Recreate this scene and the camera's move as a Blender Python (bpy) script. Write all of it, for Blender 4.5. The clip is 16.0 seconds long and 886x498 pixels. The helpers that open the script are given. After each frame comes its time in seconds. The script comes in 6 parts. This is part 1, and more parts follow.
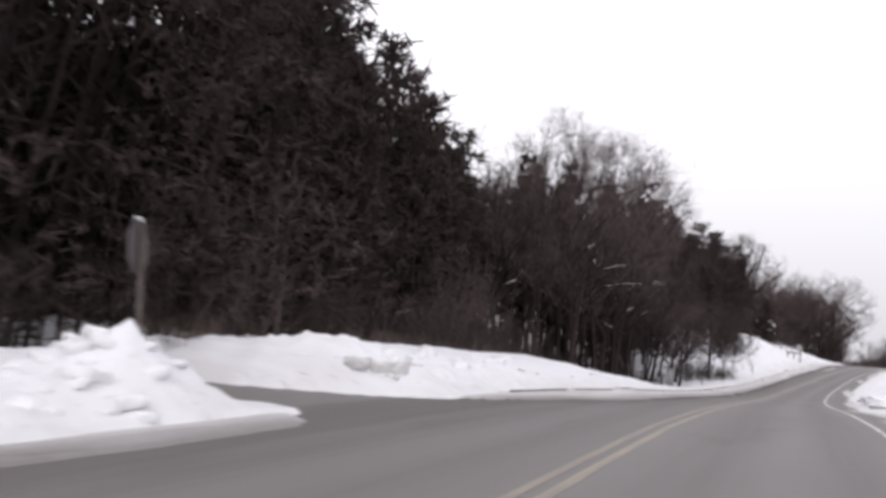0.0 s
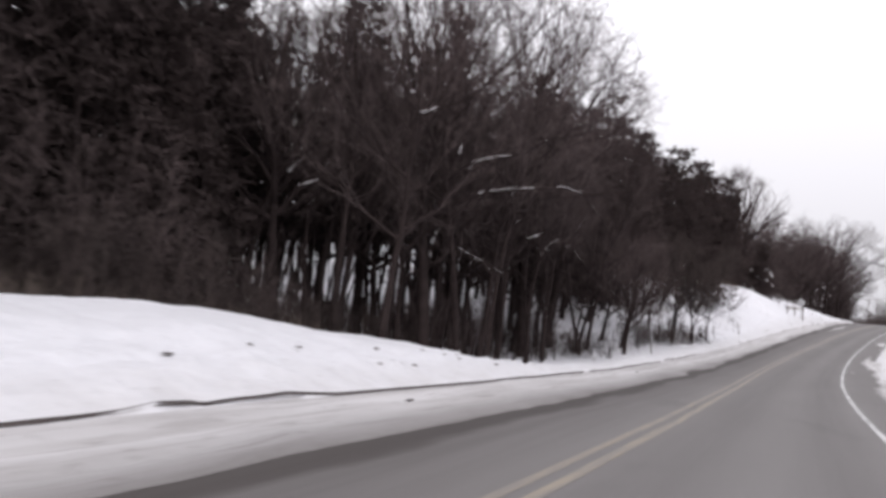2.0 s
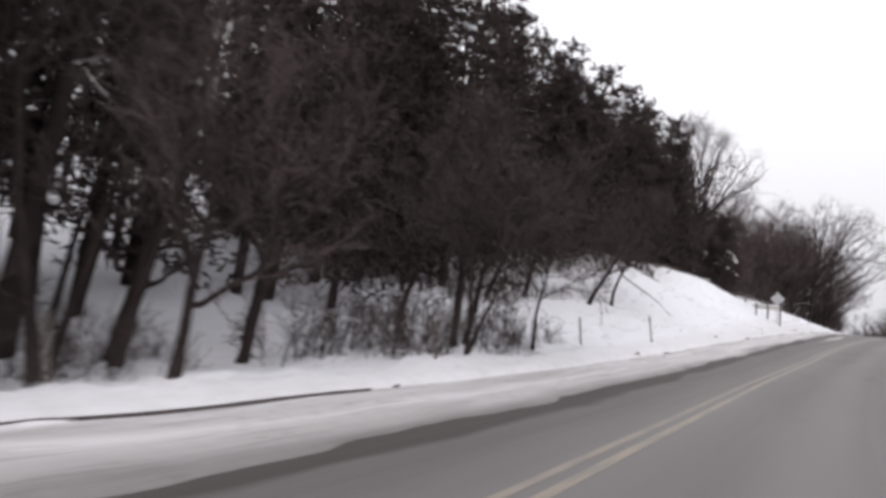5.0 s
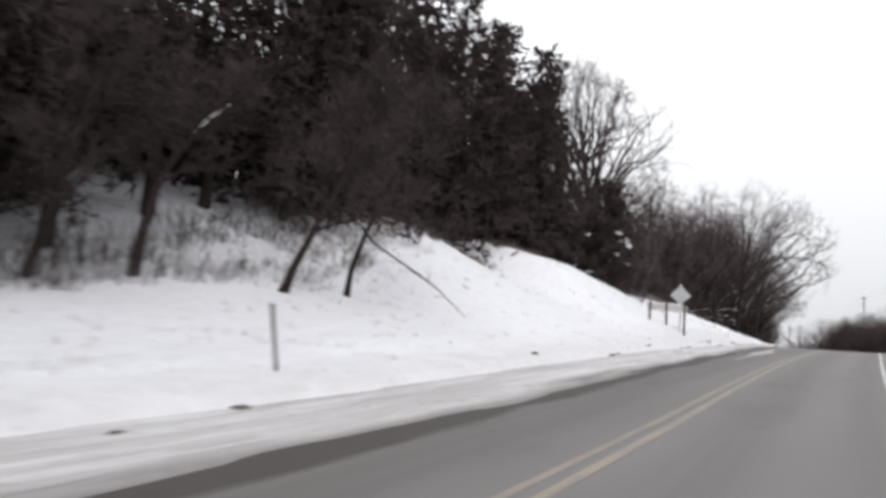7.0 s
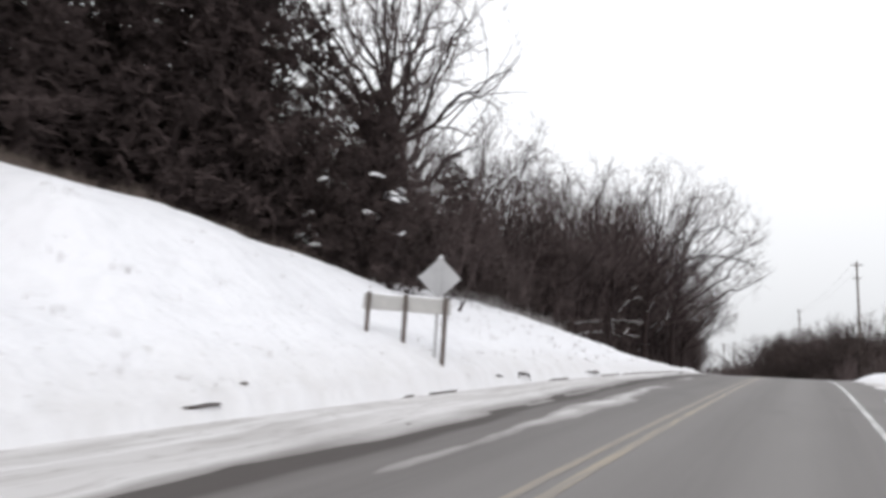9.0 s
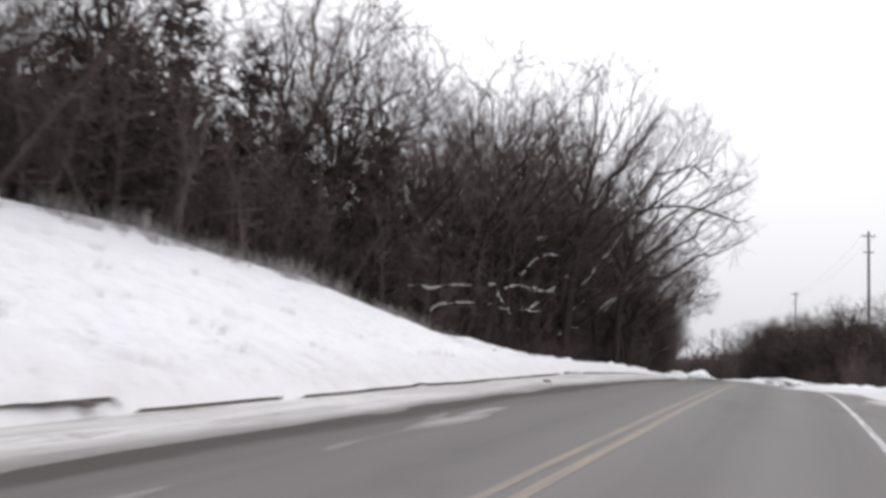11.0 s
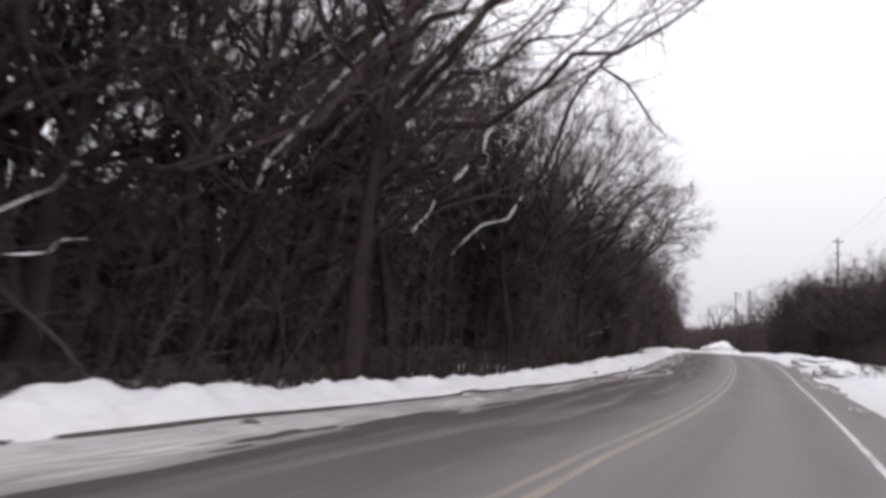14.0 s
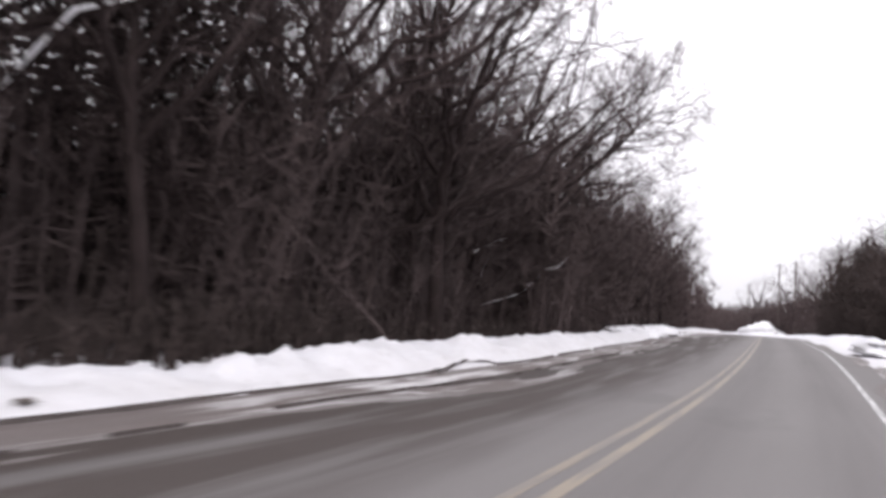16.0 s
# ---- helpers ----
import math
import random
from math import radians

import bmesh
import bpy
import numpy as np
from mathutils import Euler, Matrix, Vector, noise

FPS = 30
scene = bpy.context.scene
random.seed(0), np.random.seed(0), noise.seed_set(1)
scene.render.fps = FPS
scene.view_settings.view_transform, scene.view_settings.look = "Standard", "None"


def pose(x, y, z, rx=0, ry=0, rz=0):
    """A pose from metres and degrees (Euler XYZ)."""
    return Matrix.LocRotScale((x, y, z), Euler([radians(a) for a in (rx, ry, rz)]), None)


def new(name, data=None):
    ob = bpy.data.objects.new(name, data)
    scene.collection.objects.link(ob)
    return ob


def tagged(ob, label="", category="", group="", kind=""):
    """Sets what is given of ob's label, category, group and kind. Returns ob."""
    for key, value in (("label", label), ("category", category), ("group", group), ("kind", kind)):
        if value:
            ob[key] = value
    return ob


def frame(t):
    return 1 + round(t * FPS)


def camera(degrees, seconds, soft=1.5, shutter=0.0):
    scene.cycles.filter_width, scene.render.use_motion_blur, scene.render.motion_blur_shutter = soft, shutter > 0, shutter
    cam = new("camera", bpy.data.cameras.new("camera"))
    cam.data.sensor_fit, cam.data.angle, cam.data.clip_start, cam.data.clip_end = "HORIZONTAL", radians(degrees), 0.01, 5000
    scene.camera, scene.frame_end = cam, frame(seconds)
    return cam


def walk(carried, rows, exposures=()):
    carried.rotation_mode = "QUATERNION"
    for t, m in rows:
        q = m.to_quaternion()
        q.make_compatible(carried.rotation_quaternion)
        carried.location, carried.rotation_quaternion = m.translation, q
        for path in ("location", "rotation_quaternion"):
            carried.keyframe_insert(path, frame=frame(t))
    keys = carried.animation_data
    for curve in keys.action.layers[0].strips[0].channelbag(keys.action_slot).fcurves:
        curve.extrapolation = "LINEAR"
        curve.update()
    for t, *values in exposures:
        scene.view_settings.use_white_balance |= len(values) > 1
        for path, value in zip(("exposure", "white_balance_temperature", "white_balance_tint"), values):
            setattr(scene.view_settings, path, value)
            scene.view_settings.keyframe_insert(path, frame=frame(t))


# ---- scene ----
cam = camera(64.2, 16.0, soft=3.6, shutter=0.4)
# seconds, eye x y z, yaw, pitch, roll
PATH = [
    (0, 0.029, 0.054, 1.022, -0.66, 8.54, 4.86),
    (0.5, 2.657, 4.900, 1.262, -0.30, 8.04, 5.02),
    (1, 5.473, 10.137, 1.471, -0.28, 8.19, 5.21),
    (1.5, 7.991, 14.899, 1.593, -0.51, 6.83, 4.98),
    (2, 10.863, 20.425, 1.645, -0.61, 5.20, 4.75),
    (2.5, 13.335, 25.204, 1.631, -0.82, 4.49, 5.04),
    (3, 16.150, 30.599, 1.575, -0.76, 5.02, 4.38),
    (3.5, 18.617, 35.246, 1.517, -0.82, 4.49, 5.07),
    (4.7, 25.402, 47.499, 1.505, -1.42, 6.18, 5.52),
    (5.8, 31.808, 58.235, 1.793, -2.99, 7.42, 5.73),
    (6, 32.944, 60.055, 1.874, -3.45, 7.78, 5.59),
    (6.5, 36.228, 65.181, 2.144, -4.71, 7.87, 5.17),
    (7, 38.964, 69.315, 2.398, -5.79, 8.35, 4.81),
    (7.5, 42.791, 74.905, 2.796, -6.95, 9.05, 4.58),
    (8, 45.953, 79.367, 3.164, -7.86, 9.61, 4.15),
    (8.5, 48.791, 83.265, 3.525, -8.80, 10.10, 4.10),
    (9, 52.725, 88.536, 4.041, -9.99, 10.48, 3.62),
    (9.2, 53.587, 89.675, 4.153, -10.18, 10.66, 3.48),
    (10.25, 61.153, 99.526, 5.060, -10.30, 9.28, 4.80),
    (11.3, 68.295, 108.763, 5.798, -10.18, 8.38, 5.26),
    (11.5, 70.050, 111.044, 5.964, -10.27, 8.13, 5.34),
    (12, 73.384, 115.396, 6.264, -10.16, 8.15, 4.91),
    (12.5, 76.869, 119.983, 6.552, -9.57, 7.80, 4.62),
    (13, 80.534, 124.878, 6.801, -9.04, 7.61, 4.56),
    (13.5, 84.092, 129.734, 6.958, -8.45, 7.01, 4.26),
    (14, 87.436, 134.422, 7.021, -7.69, 6.51, 3.93),
    (14.5, 90.729, 139.181, 7.023, -6.87, 5.61, 4.00),
    (15, 94.295, 144.524, 6.988, -6.02, 4.99, 3.96),
    (15.5, 97.592, 149.613, 6.936, -5.11, 4.91, 3.85),
    (16, 100.957, 154.880, 6.873, -4.37, 4.83, 4.00),
]
walk(cam, [(t, pose(x, y, z, 90 + pitch, 0, yaw) @ pose(0, 0, 0, 0, 0, roll)) for t, x, y, z, yaw, pitch, roll in PATH],
     exposures=[(0, 0.15, 6500, 16), (3.5, 0.1, 6500, 16), (6.5, 0.15, 6500, 11), (8.5, 0.18, 6500, 10), (12.5, 0.15, 6500, 15), (15, 0.2, 6500, 17), (16, 0.55, 6500, 17)])

# ==== world ====
# Everything is laid out along the line that the car drives: s metres along it, d metres to its right, h metres above the road.
world = bpy.data.worlds.new("overcast_sky")
scene.world = world
world.use_nodes = True
wt = world.node_tree
sky = wt.nodes.new("ShaderNodeTexSky")
sky.sky_type, sky.sun_disc = "NISHITA", False
sky.sun_elevation, sky.sun_rotation = radians(32), radians(200)
sky.air_density, sky.dust_density, sky.ozone_density = 1.0, 6.0, 0.6
grey = wt.nodes.new("ShaderNodeHueSaturation")
grey.inputs["Saturation"].default_value = 0.10
flat = wt.nodes.new("ShaderNodeMix")
flat.data_type = "RGBA"
flat.inputs["Factor"].default_value = 0.8
flat.inputs["B"].default_value = (9.5, 9.65, 9.95, 1)
wt.links.new(sky.outputs[0], grey.inputs["Color"])
wt.links.new(grey.outputs[0], flat.inputs["A"])
dome = wt.nodes.new("ShaderNodeTexCoord")
height = wt.nodes.new("ShaderNodeSeparateXYZ")
grade = wt.nodes.new("ShaderNodeMapRange")
grade.inputs["From Min"].default_value, grade.inputs["From Max"].default_value = 0.0, 0.45
grade.inputs["To Min"].default_value, grade.inputs["To Max"].default_value = 0.64, 1.10
dim = wt.nodes.new("ShaderNodeVectorMath")
dim.operation = "SCALE"
wt.links.new(dome.outputs["Generated"], height.inputs[0])
wt.links.new(height.outputs["Z"], grade.inputs["Value"])
wt.links.new(flat.outputs["Result"], dim.inputs[0])
wt.links.new(grade.outputs["Result"], dim.inputs["Scale"])
wt.links.new(dim.outputs[0], wt.nodes["Background"].inputs["Color"])
wt.nodes["Background"].inputs["Strength"].default_value = 0.12
sun_data = bpy.data.lights.new("sun", "SUN")
sun_data.energy, sun_data.angle, sun_data.color = 0.5, radians(40), (1.0, 0.97, 0.93)
sun = new("sun", sun_data)
sun.rotation_euler = (radians(58), 0, radians(-20))
scene.view_settings.exposure = 0.0

# ---- the line of the road ----
TURNS = [(-900, 28.5), (0, 28.5), (10, 28.2), (20, 27.4), (30, 27.45), (40, 28.2), (50, 29.3), (60, 30.8), (70, 32.4), (80, 34.0),
         (90, 35.4), (100, 36.7), (110, 37.5), (120, 37.75), (130, 37.6), (140, 37.2), (150, 36.4), (160, 35.2), (170, 33.7),
         (180, 32.6), (200, 31.2), (225, 29.5), (260, 29.2), (290, 29.0), (310, 25.0), (330, 18.0), (350, 13.0), (400, 10.0), (2600, 10.0)]
RISE = [(-900, -26.00), (-100, -5.40), (-40, -2.40), (-20, -1.40), (-10, -0.90), (0, -0.40), (10, -0.00), (20, 0.21), (30, 0.20), (40, 0.09), (50, 0.06), (60, 0.19), (70, 0.51), (80, 1.01),
        (90, 1.60), (100, 2.37), (110, 3.16), (120, 3.83), (130, 4.47), (140, 5.00), (150, 5.42), (160, 5.60), (170, 5.59),
        (180, 5.51), (200, 5.55), (225, 5.95), (260, 6.20), (320, 6.00), (420, 5.00), (2600, 0.00)]
S0, STEP = -900.0, 0.5
_s = np.arange(S0, 2600, STEP)
_a = np.radians(np.interp(_s, *zip(*TURNS)))
_k = np.exp(-np.arange(-16, 17) ** 2 / 60.0)
_a = np.convolve(np.pad(_a, 16, "edge"), _k / _k.sum(), "valid")
_x = np.cumsum(np.sin(_a)) * STEP
_y = np.cumsum(np.cos(_a)) * STEP
_z = np.interp(_s, *zip(*RISE))
_z = np.convolve(np.pad(_z, 16, "edge"), _k / _k.sum(), "valid")
_i0 = int(-S0 / STEP)
_x, _y, _z = _x - _x[_i0], _y - _y[_i0], _z
FAR_A = radians(32)


def place(s, d, h=0.0):
    """World places of points along the road; numbers or arrays."""
    s, d, h = np.broadcast_arrays(np.asarray(s, float), np.asarray(d, float), np.asarray(h, float))
    a = np.interp(s, _s, _a)
    w = np.clip((np.abs(d) - 60) / 140, 0, 1)
    a = a * (1 - w) + FAR_A * w
    return np.stack([np.interp(s, _s, _x) + d * np.cos(a), np.interp(s, _s, _y) - d * np.sin(a), np.interp(s, _s, _z) + h], -1)


def heading(s):
    return float(np.interp(s, _s, _a))


def vnoise(x, y, seed=0):
    """Smooth value noise on a lattice, -1 to 1."""
    xi, yi = np.floor(x), np.floor(y)
    fx, fy = x - xi, y - yi
    fx, fy = fx * fx * (3 - 2 * fx), fy * fy * (3 - 2 * fy)

    def r(a, b):
        v = np.sin(a * 127.1 + b * 311.7 + seed * 74.7) * 43758.5453
        return (v - np.floor(v)) * 2 - 1

    return (r(xi, yi) * (1 - fx) + r(xi + 1, yi) * fx) * (1 - fy) + (r(xi, yi + 1) * (1 - fx) + r(xi + 1, yi + 1) * fx) * fy


def fbm(x, y, seed=0, octaves=3):
    return sum(vnoise(x * 2 ** o, y * 2 ** o, seed + o) / 2 ** o for o in range(octaves))


# lateral places of the road's lines and edges
CENTRE = [(-60, -2.2), (6, -2.2), (14, -2.35), (22, -2.2), (30, -1.98), (36, -1.9), (48, -1.95), (60, -2.12), (78, -2.18), (90, -2.14), (110, -2.18), (150, -2.25), (170, -2.18), (176, -2.0), (183, -1.85), (191, -1.76), (205, -1.72), (240, -1.72), (2600, -1.72)]
RIGHT_LINE = [(-60, 1.6), (30, 1.5), (55, 1.2), (100, 1.05), (150, 1.08), (195, 1.2), (230, 1.75), (2600, 1.8)]
BASE = [(-900, 6.7), (0, 6.7), (16, 7.0), (24, 6.7), (33, 6.35), (48, 6.2), (75, 6.5), (90, 7.0), (97, 7.25), (110, 7.5), (124, 7.5), (140, 7.0),
        (160, 6.9), (172, 6.6), (185, 6.3), (205, 6.5), (230, 6.9), (2600, 7.2)]

# inner edge of the packed slush on the far shoulder
SHOULDER = [(-60, 6.1), (16, 6.1), (21, 4.5), (28, 4.2), (55, 4.15), (78, 4.45), (93, 4.85), (105, 4.9), (111, 4.95), (118, 5.35), (128, 5.75), (140, 5.5),
            (156, 4.75), (161, 5.2), (170, 5.45), (190, 5.5), (2600, 5.5)]

# banks to the left: at s, rows of metres from the line and height over the road
LEFT = [
    (-900, [(6.7, 0), (7.6, .25), (9, .35), (14, .4), (30, 1.0), (80, 6), (300, 20), (1200, 40)]),
    (-5, [(6.7, 0), (7.6, .25), (9, .35), (14, .4), (30, 1.0), (80, 6), (300, 20), (1200, 40)]),
    (17, [(7.0, 0), (8.2, .45), (10.2, .88), (12, 1.0), (14, .85), (40, 1.3), (80, 5), (300, 20), (1200, 40)]),
    (24, [(6.7, 0), (8, .4), (10, .84), (12, 1.06), (20, .9), (40, 1.1), (80, 5), (300, 20), (1200, 40)]),
    (33, [(6.35, 0), (7.5, .35), (9.5, .82), (12, 1.18), (16, .8), (40, .9), (80, 6), (300, 20), (1200, 40)]),
    (40, [(6.2, 0), (7.2, .3), (9, .58), (11.5, .76), (14, .45), (16, .15), (40, 0), (80, 7), (300, 20), (1200, 40)]),
    (43.5, [(6.2, 0), (7, .2), (9, .24), (10, .3), (11.5, .38), (13, .1), (16, -.5), (40, 0), (80, 7), (300, 20), (1200, 40)]),
    (48, [(6.2, 0), (6.9, .1), (7.5, .02), (8.6, -.3), (10, -.65), (13, -1.0), (40, -.3), (80, 8), (300, 20), (1200, 40)]),
    (62, [(6.3, 0), (7, .15), (7.8, .05), (9.2, -.5), (14, -.8), (22, -.2), (40, 2), (80, 12), (300, 22), (1200, 40)]),
    (75, [(6.4, 0), (7.5, .22), (8.5, .15), (12, .3), (18, .8), (30, 3), (50, 7), (80, 14), (300, 22), (1200, 40)]),
    (88, [(6.6, 0), (8, .32), (13, 1.15), (17, 1.6), (25, 4), (50, 10), (80, 16), (300, 22), (1200, 40)]),
    (97, [(6.9, 0), (8, .38), (12.9, 1.65), (17, 3.4), (25, 6.5), (50, 12), (80, 17), (300, 22), (1200, 40)]),
    (104, [(7.05, 0), (8.3, .55), (13, 3.2), (15.7, 4.8), (17, 5.2), (22, 6.4), (50, 11), (80, 16), (300, 22), (1200, 40)]),
    (109.8, [(7.2, 0), (8.2, .6), (13, 2.7), (15.8, 3.7), (17, 4.1), (22, 5.6), (50, 9.5), (80, 15), (300, 22), (1200, 40)]),
    (111.4, [(7.2, .03), (8.2, .7), (10, 1.9), (12, 3.6), (13, 4.1), (14, 4.4), (15, 4.7), (17, 5.1), (20, 5.6), (50, 9), (80, 14), (300, 21), (1200, 39)]),
    (114.5, [(7.2, .03), (8.2, .75), (10, 1.9), (12, 3.5), (13, 4.0), (14, 4.3), (15, 4.5), (17, 4.9), (20, 5.4), (50, 8.5), (80, 14), (300, 21), (1200, 39)]),
    (118, [(7.2, .05), (8.1, .8), (10, 1.6), (12, 3.0), (13, 3.6), (15.3, 4.2), (20, 5.2), (50, 8), (80, 13), (300, 20), (1200, 38)]),
    (126, [(7.1, .05), (8.1, .7), (12, 2.5), (15.3, 3.5), (20, 4.4), (50, 8), (80, 12), (300, 20), (1200, 36)]),
    (136, [(6.9, 0), (8, .5), (12, 2.3), (15, 3.3), (20, 4.0), (50, 7), (80, 10), (300, 18), (1200, 34)]),
    (142, [(6.9, 0), (8, .5), (10, 1.35), (12, 2.0), (14, 2.6), (20, 3.3), (50, 6), (80, 9), (300, 17), (1200, 33)]),
    (146, [(6.9, 0), (8, .48), (10, 1.0), (12, 1.3), (14, 1.7), (16, 1.9), (20, 2.2), (50, 5), (80, 8), (300, 16), (1200, 32)]),
    (150, [(6.9, 0), (8, .4), (10, .66), (12, .75), (14, 1.0), (16, 1.1), (20, 1.2), (50, 3), (80, 6), (300, 14), (1200, 30)]),
    (154.5, [(6.9, 0), (8, .32), (10, .45), (12, .62), (14, .85), (16, .8), (20, .6), (50, 2), (80, 5), (300, 13), (1200, 29)]),
    (159, [(6.9, 0), (7.3, .2), (7.8, .34), (8.4, .3), (9.3, .1), (14, .1), (20, -.2), (50, 1.5), (80, 4), (300, 11), (1200, 27)]),
    (163, [(6.9, 0), (7.3, .17), (7.8, .26), (8.4, .14), (9.3, -.25), (20, -.5), (50, 1), (80, 3), (300, 10), (1200, 26)]),
    (172, [(6.6, 0), (7.1, .11), (7.7, .14), (8.4, 0), (9.3, -.35), (20, -.5), (50, 1), (80, 3), (300, 10), (1200, 26)]),
    (190, [(6.35, 0), (6.9, .12), (7.5, .2), (8.2, .1), (9.3, -.3), (20, -.5), (50, 1), (80, 3), (300, 10), (1200, 26)]),
    (198, [(6.4, 0), (6.9, .24), (7.5, .4), (8.2, .34), (9.3, -.1), (20, -.4), (50, 1), (80, 3), (300, 10), (1200, 26)]),
    (216, [(6.6, 0), (7.1, .2), (7.7, .32), (8.4, .24), (9.4, -.15), (20, -.4), (50, 1), (80, 3), (300, 10), (1200, 26)]),
    (2600, [(7.3, 0), (7.8, .3), (8.6, .4), (10, .1), (20, .2), (50, 1), (80, 3), (300, 10), (1200, 26)]),
]
RIGHT = [(2.5, 0), (3.4, .12), (4.6, .5), (5.6, .62), (7, .45), (10, .4), (50, 1.5), (80, 3), (300, 10), (1200, 26)]


def side_road(s, d):
    """How far a place is outside the side road's edge (negative inside), in metres."""
    x = -d
    mid = 12.6 - 0.42 * np.clip(x - 5, 0, 6) - 0.12 * np.clip(x - 11, 0, 60)
    half = 1.75 + 2.6 * np.clip((8.6 - x) / 3.0, 0, 1) ** 2
    return np.abs(s - mid) - half


def bank(s, d):
    """Height of the snow over the road."""
    s, d = np.broadcast_arrays(np.asarray(s, float), np.asarray(d, float))
    x = np.abs(d)
    keys = np.array([k for k, _ in LEFT])
    rows = np.stack([np.interp(x, *zip(*r)) for _, r in LEFT])
    i = np.clip(np.searchsorted(keys, s, "right") - 1, 0, len(keys) - 2)
    f = np.clip((s - keys[i]) / (keys[i + 1] - keys[i]), 0, 1)
    f = f * f * (3 - 2 * f)
    left = np.take_along_axis(rows, i[None], 0)[0] * (1 - f) + np.take_along_axis(rows, i[None] + 1, 0)[0] * f
    base = np.interp(s, *zip(*BASE))
    # ploughed lumps along the bank, stronger round the side road
    ploughed = np.exp(-((x - base - 2.2) / 2.2) ** 2) * (x > base)
    strong = 0.08 + 0.30 * np.exp(-((s - 16) / 5.5) ** 2) 
    left = left + ploughed * strong * np.maximum(fbm(s * 0.55, x * 0.6, 3), -0.5)
    left = left + np.clip((x - base) / 2, 0, 1) * (0.05 * fbm(s * 0.25, x * 0.25, 8) + 0.025 * fbm(s * 1.7, x * 1.7, 12))
    rough = np.exp(-((s - 11) / 8.0) ** 2) * np.clip((x - base) / 1.2, 0, 1)
    left = left + rough * (0.17 * fbm(s * 1.1, x * 1.1, 51) + 0.11 * (np.abs(vnoise(s * 2.6, x * 2.6, 55)) - 0.55) + 0.05 * np.abs(vnoise(s * 6.1, x * 6.1, 57)))
    low = np.exp(-((x - base - 1.3) / 1.1) ** 2) * (x > base)
    left = left + low * 0.12 * np.abs(fbm(s * 2.3, x * 2.3, 61, 2)) + 0.05 * np.clip((x - base) / 0.12, 0, 1)
    ridge = np.exp(-((x - base - 0.9) / 0.75) ** 2) * (x > base) * np.clip((s - 154) / 6, 0, 1)
    left = left + ridge * (0.13 * fbm(s * 0.9, x * 1.1, 63, 3) + 0.10 * np.abs(vnoise(s * 2.1, x * 2.2, 65)) + 0.06 * np.abs(vnoise(s * 4.5, x * 4.0, 67)))
    dents = np.exp(-((x - base - 1.2) / 0.8) ** 2) * np.interp(s, [84, 92, 124, 132], [0, 1, 1, 0])
    left = left - dents * 0.16 * np.clip(vnoise(s * 1.5, x * 2.2, 77) - 0.15, 0, 1)
    # the heap round the foot of the sign
    left = left + 0.62 * np.exp(-(((s - 6.9) / 0.85) ** 2 + ((x - 8.6) / 0.9) ** 2)) * (1 + 0.35 * fbm(s * 1.3, x * 1.3, 5))
    out = side_road(s, d)
    steep = np.clip((out - 0.75) / 0.9, 0, 1)
    near_side = (s < 11) & (out < 4)
    left = np.where(near_side, left * steep * steep * (3 - 2 * steep) + 0.09 * np.clip(out / 0.25, 0, 1) * (1 - steep), left * np.clip(out / 1.4, 0, 1) ** 0.7)
    left = np.where(side_road(s, d) <= 0.02, -0.10, left)
    left = np.where(x < base, -0.10, left)
    r = np.interp(x, *zip(*RIGHT))
    r = r * (1 + 0.5 * fbm(s * 0.3, x * 0.5, 21) * (x < 12)) + np.clip((x - 2.6) / 2, 0, 1) * 0.06 * fbm(s * 1.1, x * 1.1, 22)
    r = np.where(x < 2.4, -0.10, r)
    return np.where(d < 0, left, r)


def ground(s, d):
    return place(s, d, bank(s, d))


